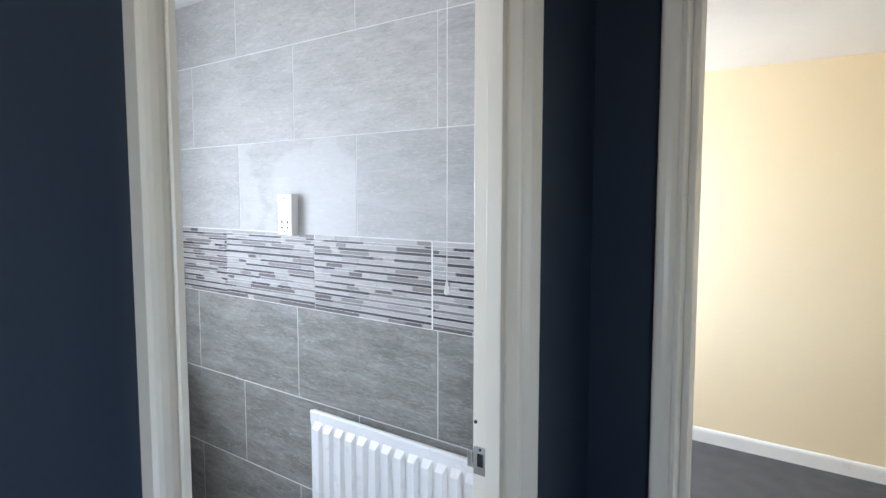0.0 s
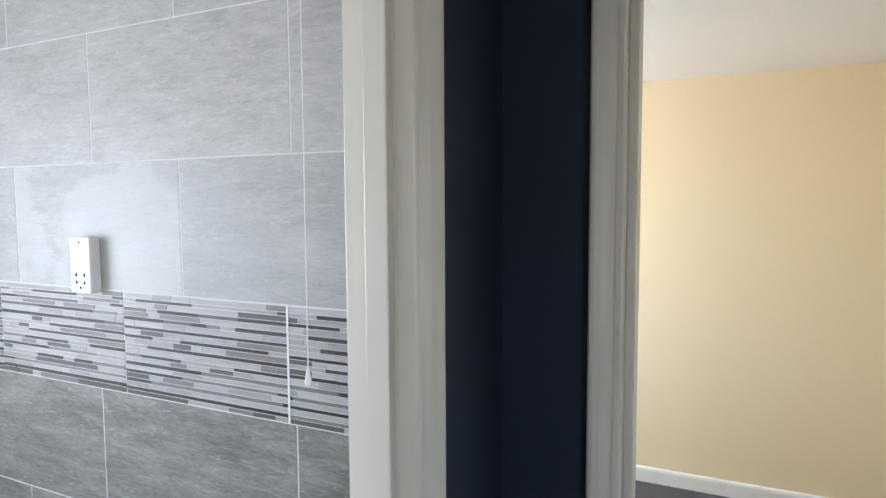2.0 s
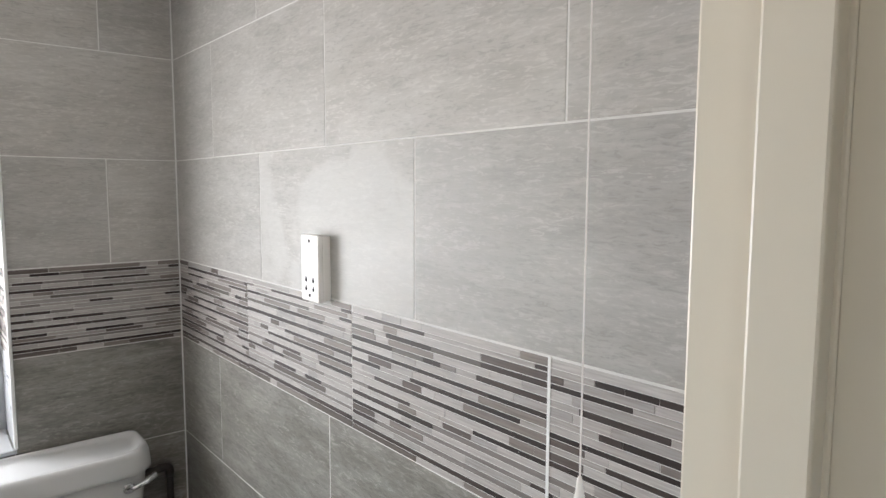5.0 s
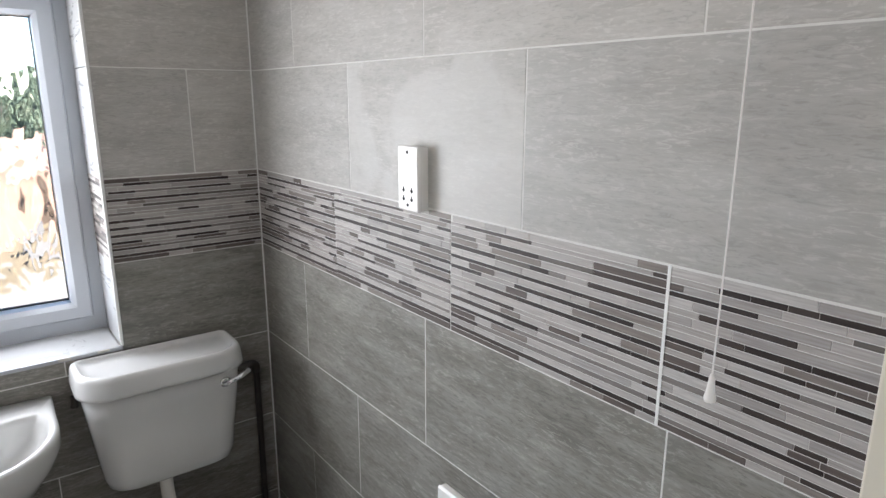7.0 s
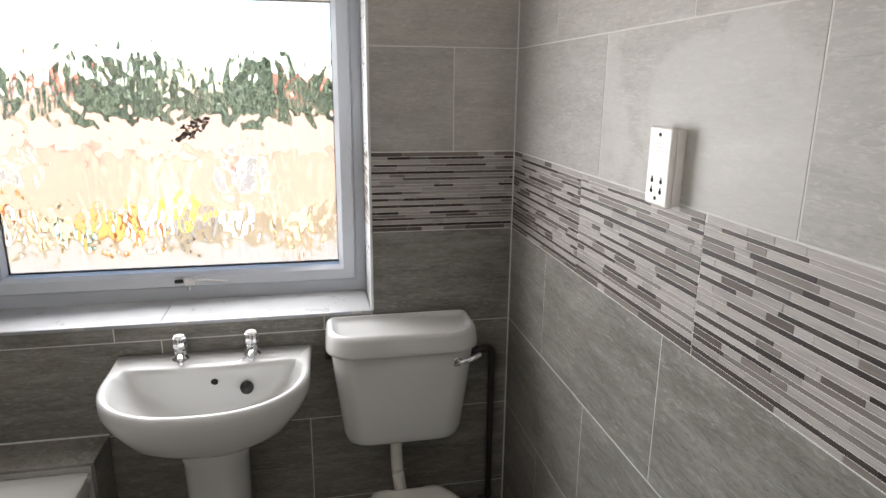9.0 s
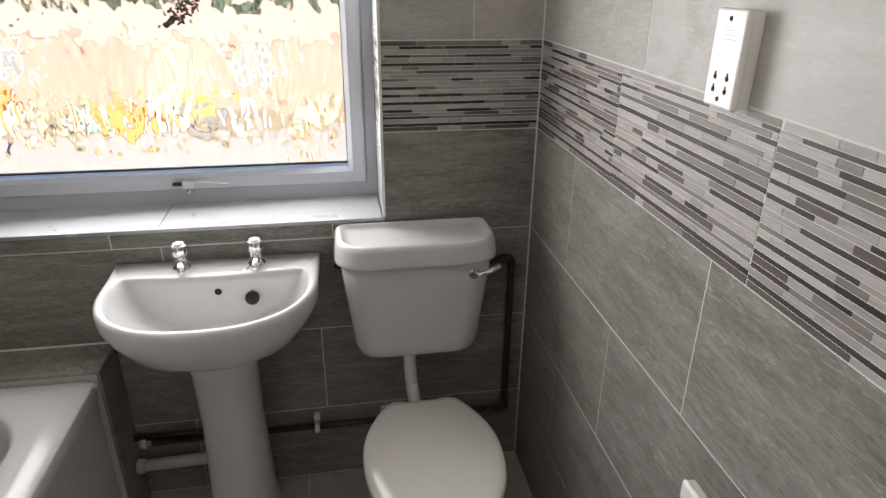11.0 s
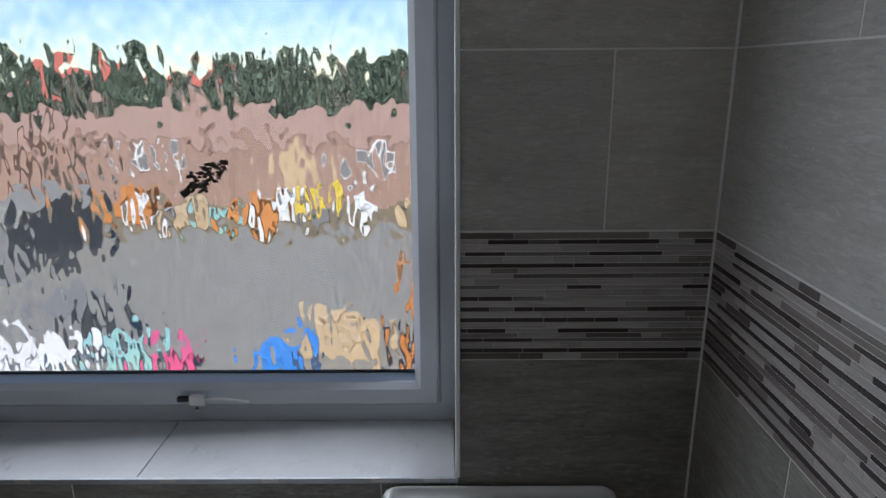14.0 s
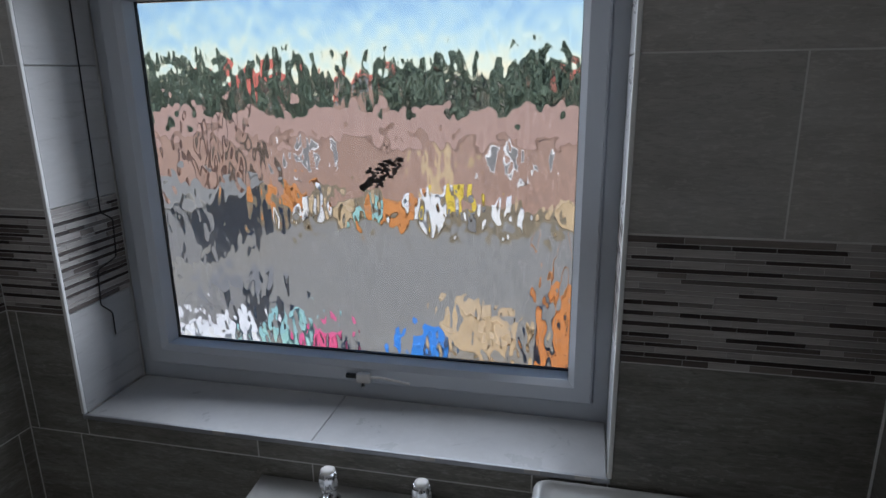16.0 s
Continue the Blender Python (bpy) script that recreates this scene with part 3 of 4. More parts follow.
        part("handle", loft(rings), M_CHROME, t, smooth=True)
        part("cap", lathe([(0.0155, 0.9120), (0.0150, 0.9165), (0.010, 0.9190), (0.001, 0.9195)], (0.055, y, 0), 24), M_SWITCH, t, "pale cap", smooth=True)
    tap(-1.018, 0.012)
    tap(-0.816, 0.003)
    chain = part("chain", tube(bend([(0.072, -0.812, 0.856), (0.098, -0.845, 0.844), (0.110, -0.852, 0.838), (0.115, -0.838, 0.819), (0.119, -0.829, 0.788)], 0.006, 3), 0.0016, 6), M_CHROME, root)
    bm = lathe([(0.006, -0.010), (0.018, -0.008), (0.0195, 0.0), (0.017, 0.008), (0.005, 0.011), (0.004, 0.017)], (0, 0, 0), 20)
    bm.transform(Matrix.Translation((0.132, -0.829, 0.773)) @ Matrix.Rotation(radians(65), 4, "Y"))
    part("plug", bm, M_RUBBER, chain, "black rubber plug", smooth=True)
    return root


def bath():
    root = tagged(empty("bath"), "white bathtub with chrome taps and a plain panel", "bath")
    x0, x1, y0, y1, zr = 0.152, 1.815, SOUTH + 0.003, -1.268, 0.563
    cy = (y0 + y1) / 2 - 0.04

    def egg(xa, xb, ya, yb, z, r):
        return rounded(xa, xb, ya, yb, r, r, z, 8)
    rings = [egg(x0, x1, y0, y1, zr - 0.045, 0.012), egg(x0, x1, y0, y1, zr - 0.006, 0.012), egg(x0 + 0.003, x1 - 0.003, y0 + 0.003, y1 - 0.003, zr, 0.012)]
    ya, yb = y0 + 0.035, y1 - 0.105
    for z, g in ((zr, 0.0), (zr - 0.006, 0.010), (zr - 0.05, 0.018), (zr - 0.20, 0.04), (zr - 0.33, 0.07), (zr - 0.37, 0.10), (zr - 0.38, 0.14)):
        rings.append(egg(x0 + 0.085 + g, x1 - 0.07 - g * 1.6, ya + g, yb - g, z, 0.19 if g < 0.05 else 0.17 - g * 0.4))
    part("tub", loft(rings, False, True), M_ACRYLIC, root, smooth=True)
    part("panel", box((0.156, y1 - 0.022, 0.0), (x1, y1 - 0.010, zr - 0.040), 0.002), M_ACRYLIC, root)
    # taps on the deck
    for y, aim in ((-1.578, -0.005), (-1.738, 0.02)):
        t = part("bath_tap", lathe([(0.034, zr), (0.034, zr + 0.004), (0.022, zr + 0.010), (0.019, zr + 0.028), (0.022, zr + 0.036), (0.018, zr + 0.042)], (0.198, y, 0), 22), M_CHROME, root, smooth=True)
        part("spout", tube([(0.198, y, zr + 0.028), (0.24, y + aim, zr + 0.032), (0.285, y + aim * 2.4, zr + 0.026), (0.292, y + aim * 2.6, zr + 0.012)], [0.015, 0.013, 0.012, 0.011], 12), M_CHROME, t, smooth=True)
        part("handle", lathe([(0.015, zr + 0.040), (0.024, zr + 0.046), (0.026, zr + 0.058), (0.024, zr + 0.076), (0.016, zr + 0.083), (0.002, zr + 0.084)], (0.198, y, 0), 10), M_CHROME, t)
    part("plug", lathe([(0.021, zr + 0.001), (0.024, zr + 0.006), (0.020, zr + 0.014), (0.006, zr + 0.017), (0.004, zr + 0.022)], (0.186, -1.650, 0), 20), M_RUBBER, root, "black rubber plug", smooth=True)
    part("plug_chain", tube(bend([(0.186, -1.650, zr + 0.02), (0.175, -1.61, zr + 0.008), (0.165, -1.68, zr + 0.004), (0.20, -1.70, zr + 0.004)], 0.012, 4), 0.002, 6), M_CHROME, root)
    ov = part("overflow", lathe([(0.002, 0.008), (0.020, 0.009), (0.030, 0.006), (0.033, 0.0)], (0.276, -1.661, 0.482), 24, "x"), M_CHROME, root, smooth=True)
    for k in range(6):
        a = radians(60 * k)
        part("hole", lathe([(0.0, 0.0006), (0.0055, 0.0004), (0.006, 0.0)], (0.2848, -1.661 + 0.014 * math.cos(a), 0.482 + 0.014 * math.sin(a)), 10, "x"), M_DARKHOLE, ov)
    bm = bmesh.new()
    for k in range(5):
        add_box(bm, (0.150 + 0.006 * k, -1.292 + 0.004 * (k % 2), 0.530 + 0.005 * k), (0.160 + 0.007 * k, -1.268 + 0.003 * (k % 3), 0.548 + 0.004 * k), 0.002, 1)
    part("sealant", bm, M_PIPE_WHITE, root, "torn grey sealant")
    return root


cistern()
flush_pipe()
toilet()
basin()
bath()

# water pipes along the window wall
supply = tagged(empty("supply_pipe"), "tarnished dark pipe run feeding the cistern along the wall", "pipe")
pipe = part("pipe", tube(bend([(0.028, -1.262, 0.228), (0.028, -0.062, 0.228), (0.028, -0.062, 0.795), (0.040, -0.15, 0.795)], 0.022, 5), 0.0105, 12), M_PIPE, supply, smooth=True)
part("lower_pipe", tube([(0.026, -1.262, 0.252), (0.026, -0.985, 0.252)], 0.0085, 12), M_PIPE, supply, smooth=True)
part("elbow", tube(bend([(0.028, -0.098, 0.228), (0.028, -0.062, 0.228), (0.028, -0.062, 0.262)], 0.02, 5), 0.0135, 12), M_PIPE, pipe, smooth=True)
part("elbow", tube(bend([(0.028, -0.062, 0.762), (0.028, -0.062, 0.795), (0.032, -0.098, 0.795)], 0.02, 5), 0.0135, 12), M_PIPE, pipe, smooth=True)
for y in (-0.692, -0.472):
    clip = part("clip", box((0.002, y - 0.010, 0.222), (0.018, y + 0.010, 0.266), 0.003), M_SWITCH if y < -0.6 else M_PIPE_WHITE, supply)
    part("clip_jaw", box((0.014, y - 0.008, 0.210), (0.044, y + 0.008, 0.246), 0.006), M_SWITCH if y < -0.6 else M_PIPE_WHITE, clip)
valve = part("valve", lathe([(0.013, -1.262), (0.016, -1.258), (0.016, -1.24), (0.011, -1.236), (0.011, -1.225), (0.015, -1.222), (0.015, -1.206), (0.011, -1.203)], (0.030, 0, 0.232), 12, "y"), M_CHROME, supply)
part("valve_collar", lathe([(0.014, -1.236), (0.018, -1.233), (0.018, -1.224), (0.014, -1.221)], (0.030, 0, 0.232), 12, "y"), M_SWITCH, valve)
waste = tagged(empty("waste_pipe"), "white plastic waste pipe from basin to bath boxing", "pipe")
part("pipe", tube([(0.045, -1.262, 0.155), (0.045, -0.985, 0.16)], 0.019, 14), M_PIPE_WHITE, waste, smooth=True)
part("collar", lathe([(0.019, -1.262), (0.024, -1.26), (0.024, -1.235), (0.019, -1.232)], (0.045, 0, 0.155), 16, "y"), M_PIPE_WHITE, waste)

# shaver socket
socket = tagged(empty("shaver_socket"), "white plastic shaver socket with two outlets on tiles", "shaver socket")
part("back_box", box((0.861, -0.018, 1.431), (0.928, -0.0005, 1.560), 0.002), M_SWITCH, socket)
part("faceplate", box((0.858, -0.0298, 1.428), (0.931, -0.0175, 1.563), 0.004, 3), M_SWITCH, socket)
for z in (1.441, 1.550):
    part("screw", lathe([(0.0, -0.0312), (0.0032, -0.0310), (0.0036, -0.0300)], (0.8945, 0, z), 12, "y"), M_DARKHOLE, socket)
for x in (0.880, 0.909):
    for z in (1.453, 1.471):
        part("pin_hole", lathe([(0.0, -0.0309), (0.0035, -0.0308), (0.0042, -0.0300)], (x, 0, z), 12, "y"), M_DARKHOLE, socket)
        part("pin_slot", box((x - 0.0012, -0.0307, z + 0.004), (x + 0.0012, -0.0298, z + 0.0075)), M_DARKHOLE, socket)
for k in range(3):
    part("printed_line", box((0.884, -0.0304, 1.522 + 0.006 * k), (0.915 - 0.005 * k, -0.0299, 1.5235 + 0.006 * k)), M_PIPE_WHITE, socket, "faint printed line")

# ceiling pull cord
cord = tagged(empty("pull_cord"), "white light pull cord hanging from ceiling", "pull cord")
part("switch_body", lathe([(0.038, CEIL), (0.038, CEIL - 0.018), (0.030, CEIL - 0.026), (0.006, CEIL - 0.03)], (1.622, -0.102, 0), 24), M_SWITCH, cord)
part("string", tube([(1.622, -0.102, CEIL - 0.02), (1.6225, -0.102, 1.80), (1.622, -0.102, 1.345)], 0.0011, 8), M_SWITCH, cord)
part("knob", lathe([(0.002, 1.349), (0.0034, 1.343), (0.0048, 1.331), (0.0072, 1.319), (0.0066, 1.315), (0.002, 1.313)], (1.622, -0.102, 0), 16), M_SWITCH, cord, smooth=True)

# radiator
rad = tagged(empty("radiator"), "white enamelled single panel radiator on the tiled wall", "radiator")
bm = bmesh.new()
xs, prof = 1.068, []
N = 14
RW = 0.70
for i in range(N):
    a = xs + 0.012 + (RW - 0.024) * i / N
    w = (RW - 0.024) / N
    prof += [(a, 0.0), (a + 0.10 * w, 0.0), (a + 0.24 * w, 0.011), (a + 0.76 * w, 0.011), (a + 0.90 * w, 0.0)]
prof = [(xs, -0.004), (xs + 0.004, 0.0)] + prof + [(xs + RW - 0.004, 0.0), (xs + RW, -0.004)]
rings = []
for z, k, back in ((0.300, 0, 0.004), (0.304, 0, 0), (0.330, 0, 0), (0.350, 1, 0), (0.845, 1, 0), (0.866, 0, 0), (0.893, 0, 0), (0.898, 0, 0.004)):
    rings.append([(x, -0.082 - d * k + back, z) for x, d in prof])
loft(rings, False, False, bm, closed=False)
part("front_panel", bm, M_RAD, rad)
part("back_panel", box((xs, -0.078, 0.302), (xs + RW, -0.062, 0.896), 0.003), M_RAD, rad)
for x in (xs + 0.12, xs + RW - 0.12):
    part("bracket", box((x, -0.062, 0.42), (x + 0.03, -0.001, 0.80), 0.002), M_RAD, rad)

# strike plate on the bathroom door lining
keep = tagged(empty("strike_plate"), "worn steel strike plate on the door lining", "strike plate")
part("plate", box((1.838, JN - 0.0025, 0.985), (1.872, JN + 0.001, 1.045), 0.001), M_CHROME, keep)
part("slot", box((1.848, JN - 0.0030, 1.003), (1.862, JN - 0.0022, 1.030)), M_DARKHOLE, keep)
part("lip", box((1.824, JN - 0.006, 0.998), (1.838, JN - 0.001, 1.034), 0.002), M_CHROME, keep)
part("screw", lathe([(0.0, JN - 0.0035), (0.003, JN - 0.0033), (0.0035, JN - 0.002)], (1.855, 0, 1.039), 10, "y"), M_DARKHOLE, keep)
screw_hole = tagged(obj("screw_hole", lathe([(0.0, JN - 0.0012), (0.004, JN - 0.001), (0.0045, JN + 0.001)], (1.842, 0, 1.095), 12, "y"), M_DARKHOLE), "small dark screw hole in the painted lining", "screw hole")

# bedroom door, standing open into the bedroom
leaf = tagged(empty("bedroom_door", (2.905, 0.172, 0)), "white bedroom door standing open with a brass lever", "door")
leaf.rotation_euler = (0, 0, radians(103))
part("panel", box((0.0, -0.018, 0.008), (0.742, 0.018, 1.985), 0.002), M_TRIM, leaf)
h = part("handle", box((0.67, 0.018, 0.93), (0.71, 0.024, 1.08), 0.003), M_BRASS, leaf)
part("lever", tube(bend([(0.69, 0.02, 1.02), (0.69, 0.065, 1.02), (0.59, 0.068, 1.015)], 0.012), 0.008, 10), M_BRASS, h)

# dead leaf on the outside of the glass
bm = bmesh.new()
rnd = random.Random(5)
A, B = Vector((-0.2735, -1.035, 1.452)), Vector((-0.2735, -0.935, 1.522))
for k in range(150):
    t = rnd.random()
    w = 0.026 * math.sin(math.pi * min(1, t * 0.8 + 0.2)) ** 0.7 if t > 0.25 else 0.006
    p = A.lerp(B, t) + rnd.uniform(-w, w) * Vector((0, -0.57, 0.82))
    add_box(bm, p - Vector((0.0015, 0.004, 0.0025)), p + Vector((0.0008, 0.004, 0.0025)))
dead_leaf = tagged(obj("dead_leaf", bm, M_DEADLEAF), "dark dead leaf stuck on the window glass", "leaf")

# loose wire down the window reveal
wire = tagged(obj("wire", tube(bend([(-0.155, R1 + 0.0025, 1.93), (-0.144, R1 + 0.0025, 1.400), (-0.180, R1 + 0.0025, 1.376), (-0.172, R1 + 0.0025, 1.281), (-0.107, R1 + 0.0025, 1.266),
               (-0.098, R1 + 0.0025, 1.180), (-0.131, R1 + 0.0025, 1.150), (-0.130, R1 + 0.0025, 1.091)], 0.008, 3), 0.0016, 8), M_RUBBER), "thin black wire stuck down the window reveal", "wire")

# ---- outside ----
GROUND = -2.75
ground = structure(obj("ground", box((-400, -400, GROUND - 0.5), (400, 400, GROUND)), M_SOIL), "garden ground reaching the horizon", "ground")
patio = structure(obj("pavement", box((-16.2, -14, GROUND), (-0.35, 7, GROUND + 0.03)), M_PATIO), "grey concrete garden paving", "paving")


def garage(x, y, w, d, h, wall, roof_m, door_m):
    root = tagged(empty("outbuilding"), "low brown brick building with a pitched tiled roof", "outbuilding", "low buildings behind the garden")
    part("wall", box((x - d, y, GROUND), (x, y + w, GROUND + h)), wall, root)
    e = 0.04
    rings = [[(x + e, yy, GROUND + h - 0.05), (x + e, yy, GROUND + h + 0.06), (x - d / 2, yy, GROUND + h + 0.95), (x - d - e, yy, GROUND + h + 0.06), (x - d - e, yy, GROUND + h - 0.05)] for yy in (y - 0.02, y + w + 0.02)]
    part("roof", loft(rings), roof_m, root)
    n = max(2, int(w / 2.2))
    for i in range(n):
        yy = y + w * (i + 0.5) / n
        if i == 1:
            win = part("window", box((x, yy - 0.6, GROUND + 0.9), (x + 0.05, yy + 0.6, GROUND + 1.9), 0.01), M_RENDER, root)
            part("glass", box((x + 0.05, yy - 0.5, GROUND + 1.0), (x + 0.055, yy + 0.5, GROUND + 1.8)), M_GREYROOF, win)
        elif i == 0:
            part("door", box((x, yy - 0.45, GROUND), (x + 0.05, yy + 0.45, GROUND + 1.95), 0.01), door_m, root)


for i, (y, w, dm) in enumerate(((-26, 10.45, M_TIMBER), (-15.5, 8.45, M_BARK), (-7, 7.75, M_TIMBER), (0.8, 9.15, M_BARK), (10, 10, M_TIMBER))):
    garage(-21 - (i % 2), y, w, 5, 2.1, M_BRICKWORK, M_ROOFTILE, dm)


def far_house(x, y):
    root = tagged(empty("far_house"), "distant brick house with a red tiled roof", "house", "distant houses")
    part("wall", box((x - 7, y, GROUND), (x, y + 9, GROUND + 3.6)), M_BRICKWORK, root)
    rings = [[(x + 0.3, yy, GROUND + 3.6), (x - 3.5, yy, GROUND + 5.2), (x - 7.3, yy, GROUND + 3.6)] for yy in (y - 0.3, y + 9.3)]
    part("roof", loft(rings), M_REDROOF, root)
    for k in range(3):
        w = part("window", box((x, y + 1.2 + 2.6 * k, GROUND + 2.6), (x + 0.06, y + 2.5 + 2.6 * k, GROUND + 3.8)), M_RENDER, root)
        part("pane", box((x + 0.06, y + 1.35 + 2.6 * k, GROUND + 2.75), (x + 0.07, y + 2.35 + 2.6 * k, GROUND + 3.65)), M_GREYROOF, w)


for y in (-42, -24, -8, 9, 26):
    far_house(-58, y)


def tree_mesh(seed, height, spread):
    r = random.Random(seed)
    trunk = tube([(0, 0, 0), (0.1, 0.05, height * 0.3), (0.0, 0.1, height * 0.6), (0.1, 0, height * 0.85)], [0.22, 0.17, 0.10, 0.04], 8)
    for k in range(6):
        a, z = r.uniform(0, 6.28), height * r.uniform(0.3, 0.65)
        tube([(0, 0, z), (spread * 0.4 * math.cos(a), spread * 0.4 * math.sin(a), z + height * 0.12), (spread * 0.75 * math.cos(a), spread * 0.75 * math.sin(a), z + height * 0.2)], [0.07, 0.05, 0.02], 6, trunk)
    vs, fs = [], []
    for k in range(1500):
        a, u = r.uniform(0, 6.28), r.random()
        z = height * (0.28 + 0.72 * u)
        rr = spread * math.sqrt(r.random()) * (math.sin(math.pi * (0.12 + 0.86 * u)) ** 0.6) * (0.8 + 0.3 * math.sin(3 * a + 5 * u))
        p = Vector((rr * math.cos(a), rr * math.sin(a), z))
        q = Euler((r.uniform(0, 6), r.uniform(0, 6), r.uniform(0, 6))).to_matrix()
        sz = r.uniform(0.12, 0.32)
        b = len(vs)
        for dx, dy, dz in ((-1, 0, 0), (0, -0.5, 0.15), (1, 0, 0), (0, 0.5, 0.15)):
            vs.append(p + q @ Vector((dx * sz, dy * sz, dz * sz)))
        fs.append((b, b + 1, b + 2, b + 3))
    me = bpy.data.meshes.new("crown")
    me.from_pydata([tuple(v) for v in vs], [], fs)
    me.materials.append(M_LEAF)
    return trunk, me


def tree(seed, height, spread):
    root = tagged(empty("tree"), "leafy green tree behind the gardens", "tree", "trees behind the gardens")
    trunk, me = tree_mesh(seed, height, spread)
    part("trunk", trunk, M_BARK, root)
    new("crown", me).parent = root
    return root


t1, t2 = tree(1, 5.0, 2.4), tree(2, 5.9, 2.6)
t1.location, t2.location = (-34, -4, GROUND), (-33, 3.2, GROUND)
rnd = random.Random(9)
for k in range(22):
    y = -34 + 3.1 * k + rnd.uniform(-0.8, 0.8)
    copy_thing(t1 if k % 2 else t2, pose(-37 - rnd.uniform(0, 9), y, GROUND, 0, 0, rnd.uniform(0, 360)))
copy_thing(t2, pose(-21.0, 4.6, GROUND, 0, 0, 40))


def fence(x0, x1, y, m, label):
    root = tagged(empty("fence"), label, "fence")
    n = int(abs(x1 - x0) / 0.14)
    for i in range(n):
        x = x0 + (x1 - x0) * (i + 0.5) / n
        part("board", box((x - 0.062, y - 0.011, GROUND), (x + 0.062, y + 0.011, GROUND + 1.75)), m, root)


fence(-9.5, -6.6, -0.95, M_ORANGE, "orange stained timber fence boards beside the garden")
screen = tagged(empty("fence"), "orange stained timber screen across the paving", "fence")
for i in range(13):
    part("board", box((-7.62, -0.96 + 0.13 * i, GROUND + 0.03), (-7.59, -0.84 + 0.13 * i, GROUND + 1.45)), M_ORANGE, screen)
shed = tagged(empty("shed"), "low grey felt roofed garden shed", "shed")
part("wall", box((-14.8, -13.5, GROUND), (-11.8, -9.6, GROUND + 1.5)), M_GREYROOF, shed)
part("roof", box((-15, -13.7, GROUND + 1.5), (-11.6, -9.4, GROUND + 1.6), 0.02), M_PATIO, shed)
CLUTTER = (("storage_box", -7.6, -2.9, 0.6, 0.5, M_BLUE, "blue plastic garden storage box"), ("toy_box", -7.5, -4.5, 0.4, 0.5, M_PINK, "pink plastic garden toy box"),
           ("water_butt", -7.6, -5.2, 0.45, 0.6, M_TEAL, "teal plastic garden water butt"), ("planter", -8.4, -2.3, 0.6, 0.75, M_TIMBER, "pale timber planter on the paving"),
           ("planter", -8.1, -1.75, 0.5, 0.6, M_TIMBER, "pale timber planter on the paving"), ("grill", -8.5, -6.7, 1.0, 0.9, M_GREYROOF, "dark covered garden grill"),
           ("laundry_crate", -7.5, -6.3, 0.8, 0.45, M_RENDER, "white plastic laundry crate"), ("laundry_crate", -7.4, -7.3, 0.8, 0.45, M_RENDER, "white plastic laundry crate"),
           ("crate", -17.0, -6.2, 0.9, 0.8, M_ORANGE, "orange timber crate in the garden"), ("crate", -18.3, -10.3, 1.1, 0.8, M_ORANGE, "orange timber crate in the garden"),
           ("bin", -17.1, -5.2, 0.6, 0.9, M_RENDER, "white plastic garden bin"), ("bin", -17.4, -3.0, 0.6, 0.8, M_RENDER, "white plastic garden bin"),
           ("compost_box", -17.2, -8.0, 0.8, 0.7, M_TIMBER, "pale timber compost box"), ("compost_box", -17.5, -1.2, 0.9, 0.7, M_TIMBER, "pale timber compost box"),
           ("bin", -17.8, -12.5, 0.6, 0.9, M_BLUE, "blue plastic wheeled bin"), ("bin", -17.6, 0.8, 0.6, 0.9, M_GREYROOF, "grey plastic wheeled bin"),
           ("table", -18.3, -4.5, 0.6, 0.8, M_YELLOWP, "yellow plastic garden table"), ("crate", -17.6, -14.2, 0.8, 0.7, M_PINK, "pink plastic garden crate"),
           ("tub", -16.9, -7.1, 0.45, 0.6, M_TEAL, "teal plastic garden tub"), ("tub", -17.0, -9.2, 0.5, 0.7, M_RENDER, "white plastic garden tub"), ("tub", -17.1, -4.1, 0.5, 0.6, M_GREYROOF, "dark plastic garden tub"))
for nm, x, y, w, hgt, m, lb in CLUTTER:
    bm = box((x - w / 2, y - w / 2, GROUND + 0.03), (x + w / 2, y + w / 2, GROUND + hgt), 0.06, 2)
    ob = tagged(empty(nm), lb, nm.replace("_", " "))
    part("body", bm, m, ob)
    part("top", box((x - w / 2 - 0.03, y - w / 2 - 0.03, GROUND + hgt - 0.02), (x + w / 2 + 0.03, y + w / 2 + 0.03, GROUND + hgt + 0.05), 0.02), m, ob)

# ---- trims, boxing and tiles ----
Z = [0.0, 0.279, 0.581, 0.885, 1.191, 1.435, 1.737, 2.039, CEIL]
GAP = 0.0023
TILE_MESH = {}


def tile_mesh(w, h, mat, t=0.011, e=0.0011):
    key = (round(w, 3), round(h, 3), mat.name)
    if key not in TILE_MESH:
        vs = [(e, 0, e), (w - e, 0, e), (w - e, 0, h - e), (e, 0, h - e), (0, e, 0), (w, e, 0), (w, e, h), (0, e, h), (0, t, 0), (w, t, 0), (w, t, h), (0, t, h)]
        fs = [(0, 1, 2, 3)] + [(a, b, b - 4, a - 4) for a, b in ((4, 5), (5, 6), (6, 7), (7, 4))] + [(a, b, b - 4, a - 4) for a, b in ((8, 9), (9, 10), (10, 11), (11, 8))]
        me = bpy.data.meshes.new("tile")
        me.from_pydata(vs, [], fs)
        me.materials.append(mat)
        TILE_MESH[key] = me
    return TILE_MESH[key]


